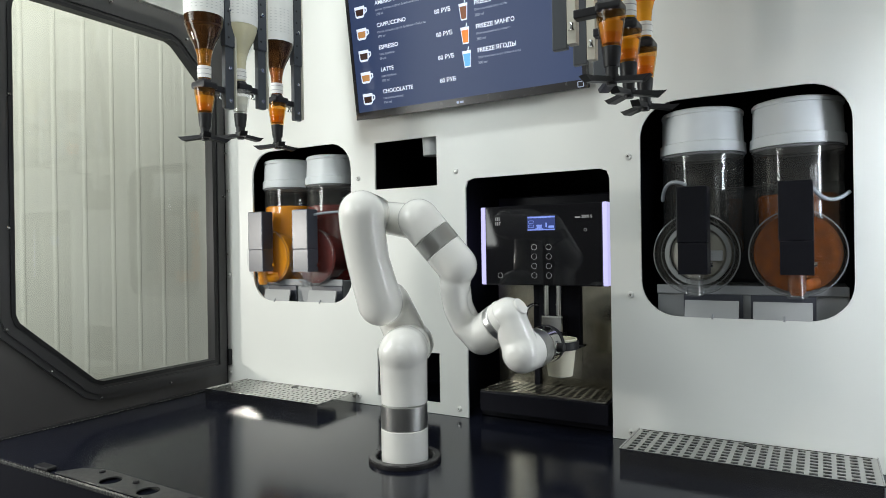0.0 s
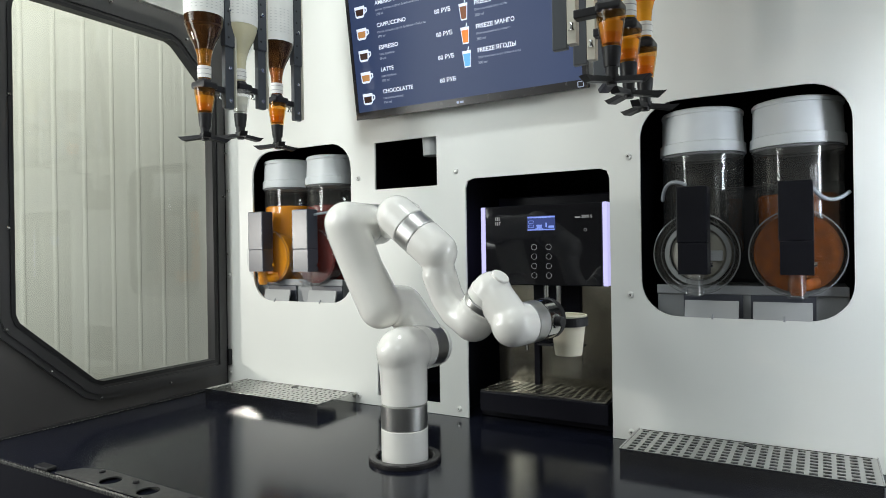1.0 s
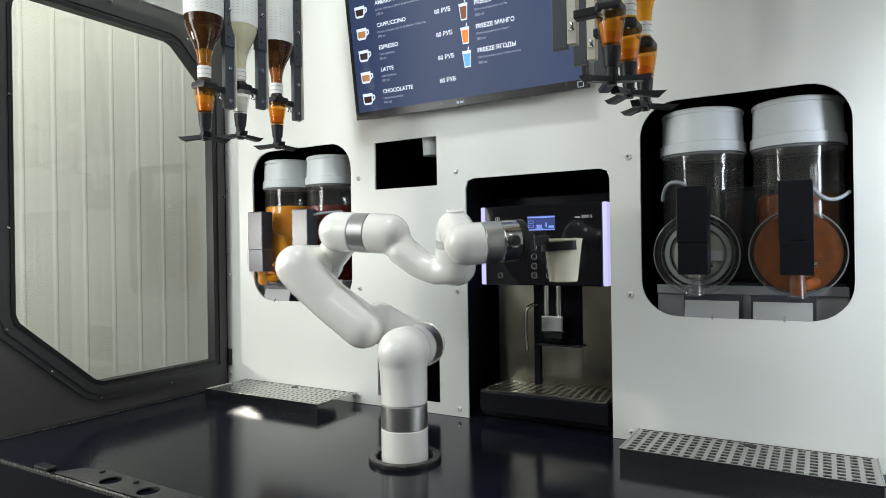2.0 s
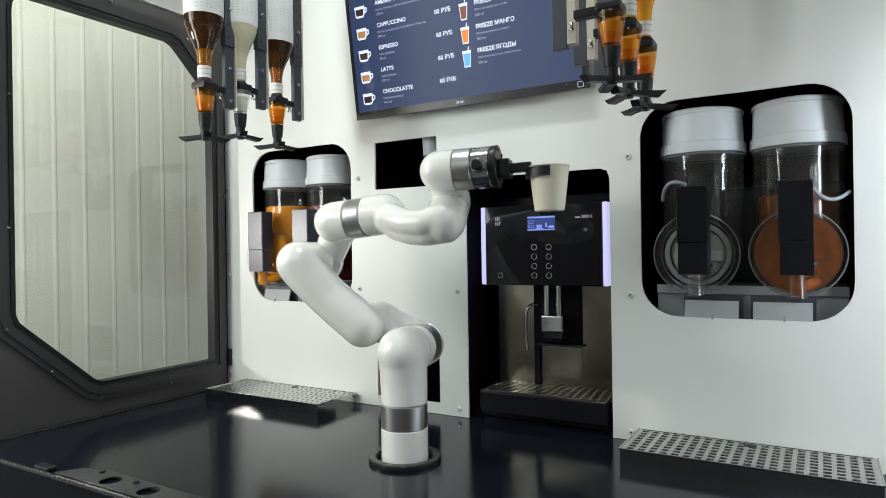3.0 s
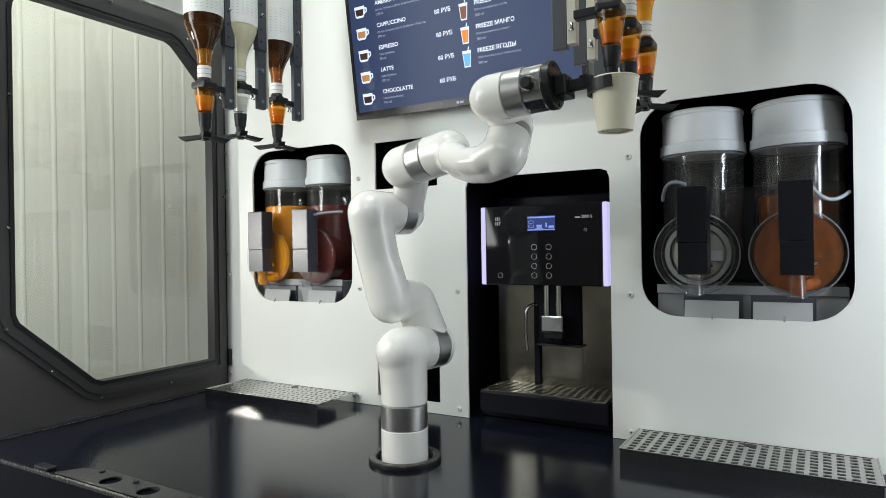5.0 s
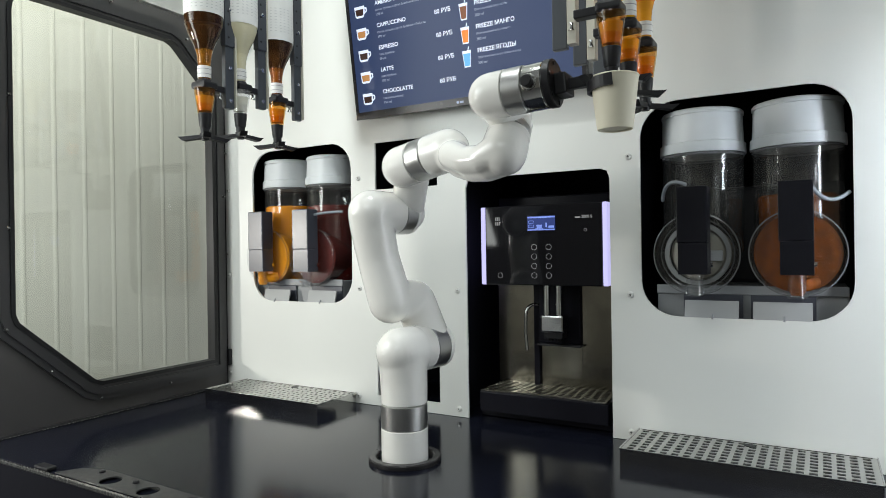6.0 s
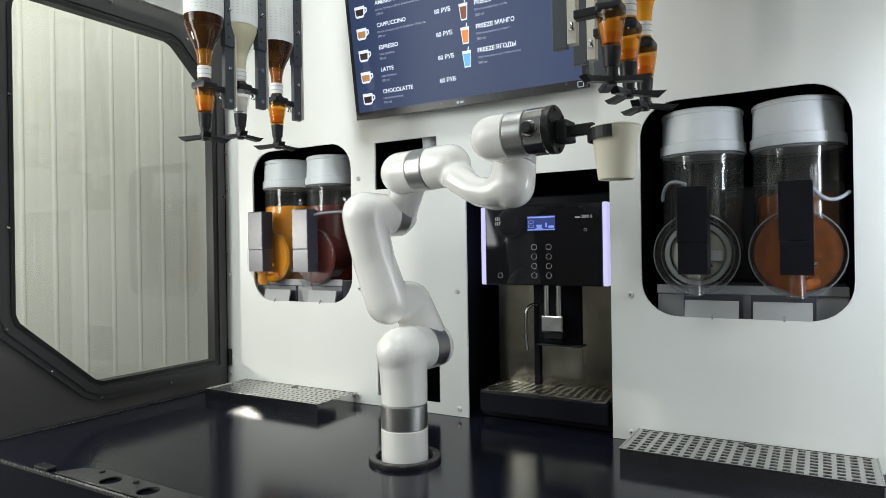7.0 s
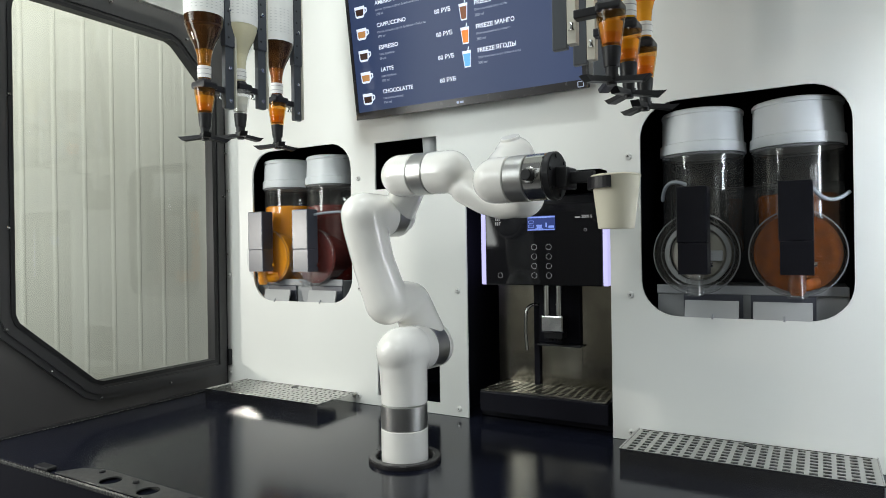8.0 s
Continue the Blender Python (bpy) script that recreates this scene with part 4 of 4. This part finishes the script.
def robot_arm():
    arm = empty("robot_arm", ARM_FOOT, "glossy white six-axis robot arm with satin aluminium joint rings", "robot arm")
    links = []

    def link(name, mesh, mat, frame_no):
        ob = new(name, mesh)
        if not mesh.materials:
            mesh.materials.append(mat)
        ob.parent = arm
        links.append((ob, frame_no))
        return ob

    part("base", cyl((0, 0, 0), (0, 0, 1), 0.0475, 0.0, 0.066), ARM_WHITE, arm, smooth=True)
    part("joint_ring", cyl((0, 0, 0), (0, 0, 1), 0.0472, 0.0665, 0.115), ALU, arm, "satin aluminium ring", smooth=True)
    sh = link("shoulder", blob([((0, 0, -0.084), (0, 0, -0.02), 0.0476, 0.048), ((0, -0.010, 0), (0, 0.022, 0), 0.0495, 0.0495), ((0, 0, -0.055), (0, -0.006, 0), 0.048, 0.0485)]), ARM_WHITE, 0)
    part("column", cyl((0, 0, 0), (0, 0, 1), 0.0472, 0.1155 - SHOULDER, -0.05), ARM_WHITE, sh, smooth=True)
    part("housing", cyl((0, 0, 0), (0, 1, 0), 0.0478, 0.02, 0.0595), ARM_WHITE, sh, smooth=True)
    part("joint_ring", cyl((0, 0, 0), (0, 1, 0), 0.0475, 0.060, 0.100), ALU, sh, "satin aluminium ring", smooth=True)
    up = link("upper_arm", blob([(U(0, 0, 0.088), U(0, 0.006, 0.088), 0.0460, 0.0460), (U(0, 0.002, 0.088), U(0.003, 0.100, 0.080), 0.0455, 0.0430), (U(0.003, 0.103, 0.078), U(-0.002, 0.110, 0.020), 0.0430, 0.0450),
              (U(-0.002, 0.108, 0.010), U(0.018, 0.195, -0.008), 0.0465, 0.0438), (U(0.018, 0.195, -0.008), U(0.042, 0.262, -0.023), 0.0438, 0.0455), (U(0.042, 0.262, -0.023), U(0.0535, 0.2845, -0.028), 0.0455, 0.0465),
              (U(0.0535, 0.2845, -0.028), U(0.0535, 0.2845, 0.020), 0.0465, 0.0455)]), ARM_WHITE, 1)
    part("root_cap", cyl((0, 0, 0), (0, 0, 1), 0.0472, 0.1005, 0.112), ARM_WHITE, up, smooth=True)
    part("housing", cyl(U(0.0535, 0.2845, 0), (0, 0, 1), 0.0452, 0.01, 0.0395), ARM_WHITE, up, smooth=True)
    part("joint_ring", cyl(U(0.0535, 0.2845, 0), (0, 0, 1), 0.0448, 0.040, 0.0735), ALU, up, "satin aluminium ring", smooth=True)
    fo = link("forearm_root", blob([((0, 0, 0.084), (0, 0.004, 0.084), 0.037, 0.037), ((0.004, 0.004, 0.084), (0.0775, 0.088, 0.022), 0.034, 0.038), ((0.0775, 0.080, 0), (0.0775, 0.085, 0), 0.0425, 0.0425)]), ARM_WHITE, 2)
    part("root_cap", cyl((0, 0, 0), (0, 0, 1), 0.0440, 0.074, 0.085), ARM_WHITE, fo, smooth=True)
    part("housing", cyl((0.0775, 0, 0), (0, 1, 0), 0.0418, 0.075, 0.120), ARM_WHITE, fo, smooth=True)
    part("joint_ring", cyl((0.0775, 0, 0), (0, 1, 0), 0.0415, 0.1205, 0.157), ALU, fo, "satin aluminium ring", smooth=True)
    fa = link("forearm", blob([((0, 0, -0.150), (0, 0, -0.142), 0.0415, 0.0415), ((0, 0.004, -0.142), (0, 0.034, -0.110), 0.037, 0.029)] + [q for x in (-0.012, 0.012) for q in (((x, 0.034, -0.113), (x, 0.060, -0.075), 0.027, 0.025), ((x, 0.060, -0.075), (x, 0.071, -0.038), 0.025, 0.025), ((x, 0.071, -0.038), (x, 0.062, 0), 0.025, 0.030))] + [((0, 0.058, 0), (0, 0.036, 0), 0.0405, 0.0405)]), ARM_WHITE, 3)
    part("housing", cyl((0, 0, 0), (0, 0, 1), 0.0412, -0.185, -0.145), ARM_WHITE, fa, smooth=True)
    part("housing", cyl((0, 0, 0), (0, -1, 0), 0.0395, -0.04, -0.0195), ARM_WHITE, fa, smooth=True)
    part("joint_ring", cyl((0, 0, 0), (0, -1, 0), 0.0392, -0.019, -0.0055), ALU, fa, "satin aluminium ring", smooth=True)
    wr = link("wrist", blob([((0, 0, 0.010), (0, 0, 0.017), 0.0385, 0.037), ((0, 0, 0.015), (0.076, 0, 0.0), 0.036, 0.037), ((0.076, -0.004, 0), (0.076, 0.006, 0), 0.0395, 0.0395)]), ARM_WHITE, 4)
    part("root_cap", cyl((0, 0, 0), (0, 0, 1), 0.0388, -0.005, 0.012), ARM_WHITE, wr, smooth=True)
    part("end_cap", cyl((0, 0, 0), (0, 0, 1), 0.0175, 0.042, 0.0542), ARM_WHITE, wr, "round white end cap", smooth=True)
    part("housing", cyl((0.076, 0, 0), (0, 1, 0), 0.0392, 0.0, 0.0275), ARM_WHITE, wr, smooth=True)
    part("joint_ring", cyl((0.076, 0, 0), (0, 1, 0), 0.0388, 0.028, 0.0625), ALU, wr, "satin aluminium ring", smooth=True)
    fl = link("tool_flange", mesh_of(cyl((0, 0, 0), (0, 0, 1), 0.0385, -0.034, 0.0005), "tool_flange", True), POLISHED, 5)
    part("gripper_plate", cyl((0, 0, 0), (0, 0, 1), 0.0392, 0.001, 0.014), BLACK, fl, "black gripper plate", smooth=True)
    for a in range(0, 360, 60):
        part("bolt", lathe([(0.0035, 0), (0.0035, 0.002), (0, 0.002)], 12, pose(0.032 * math.cos(radians(a)), 0.032 * math.sin(radians(a)), 0.014)), BLACK, fl)
    # connector on the collar, then the grip that carries the cup
    part("connector", cyl((0, 0, -0.019), tuple(GRIP_SIDE), 0.0095, 0.036, 0.052), BLACK, fl, "black round connector", smooth=True)
    part("connector_boss", cyl((0, 0, -0.019), tuple(GRIP_SIDE), 0.0135, 0.034, 0.0400), STEEL, fl, "steel boss round the connector", smooth=True)
    g = GRIP_TURN
    part("grip_block", boxed(-0.022, 0.022, -0.018, 0.016, 0.0142, 0.034, bevel=0.003, m=g), BLACK, fl)
    part("grip_bar", boxed(-0.006, 0.006, -0.010, 0.008, 0.032, 0.072, bevel=0.002, m=g), BLACK, fl, "black grip bar")
    bm = lathe([(0.0385, -0.020), (0.043, -0.020), (0.043, -0.002), (0.040, -0.002), (0.0385, -0.020)], 40)
    for v in list(bm.verts):
        v.co = CUP_TURN @ v.co
    cut = [v for v in bm.verts if (CUP_TURN.inverted() @ v.co).dot(CUP_FRONT) > 0.012]
    bmesh.ops.delete(bm, geom=cut, context="VERTS")
    part("grip_jaw", bm, BLACK, fl, "black open ring jaw")
    return arm, links


# where the cup sits in the flange's space: its mouth and the way up
CUP_MOUTH = Vector((0.0095, 0.0121, 0.1032))
CUP_UP = Vector((-0.9722, 0.2342, 0.0))
side = CUP_UP.cross(Vector((0, 0, 1))).normalized()
CUP_TURN = Matrix.Translation(CUP_MOUTH) @ Matrix((side, CUP_UP.cross(side), CUP_UP)).transposed().to_4x4()
CUP_FRONT = (CUP_TURN.to_3x3().inverted() @ Vector((0, 0, 1))).normalized()
GRIP_SIDE = -side
GRIP_TURN = Matrix((side, CUP_UP, side.cross(CUP_UP))).transposed().to_4x4()
if GRIP_TURN.to_3x3().col[2].z < 0:
    GRIP_TURN = Matrix((-side, CUP_UP, CUP_UP.cross(side))).transposed().to_4x4()
GRIP_TURN = Matrix.Translation((CUP_MOUTH.x * 0.55, CUP_MOUTH.y * 0.55, 0)) @ GRIP_TURN

ARM, LINKS = robot_arm()


def paper_cup():
    c = empty("paper_cup", pose(0, 0, 0), "plain cream paper cup held by the gripper", "cup")
    part("body", lathe([(0, -0.078), (0.0255, -0.078), (0.0262, -0.081), (0.0268, -0.081), (0.0275, -0.078), (0.0368, 0.0), (0.0355, 0.0), (0.0262, -0.075), (0, -0.075)], 48), PAPER, c, smooth=True)
    part("rolled_rim", lathe([(0.0362 + 0.0018 * math.cos(radians(a)), 0.0018 * math.sin(radians(a))) for a in range(0, 361, 45)], 48), PAPER, c, smooth=True)
    return c


CUP = paper_cup()


def nearest(a, b):
    """The angle a, in degrees, by whole turns nearest to b."""
    return a - 360 * round((a - b) / 360)


def carrying(q, before):
    """All six angles: the last joint turns so that the cup stays upright."""
    u = joint_frames(q + [0])[5].to_3x3().inverted() @ Vector((0, 0, 1))
    return q + [nearest(math.degrees(math.atan2(u.y, u.x) - math.atan2(CUP_UP.y, CUP_UP.x)), before)]


def motions():
    before = -308.5
    rows = []
    for k in range(81):
        t = k / 10
        q = carrying([glide(TIMES, a, t) for a in ANGLES], before)
        before = q[5]
        rows.append((t, joint_frames(q)))
    for ob, n in LINKS:
        walk(ob, [(t, f[n]) for t, f in rows])
    walk(CUP, [(t, Matrix.Translation((ARM_FOOT @ f[5] @ CUP_TURN).translation)) for t, f in rows])


motions()
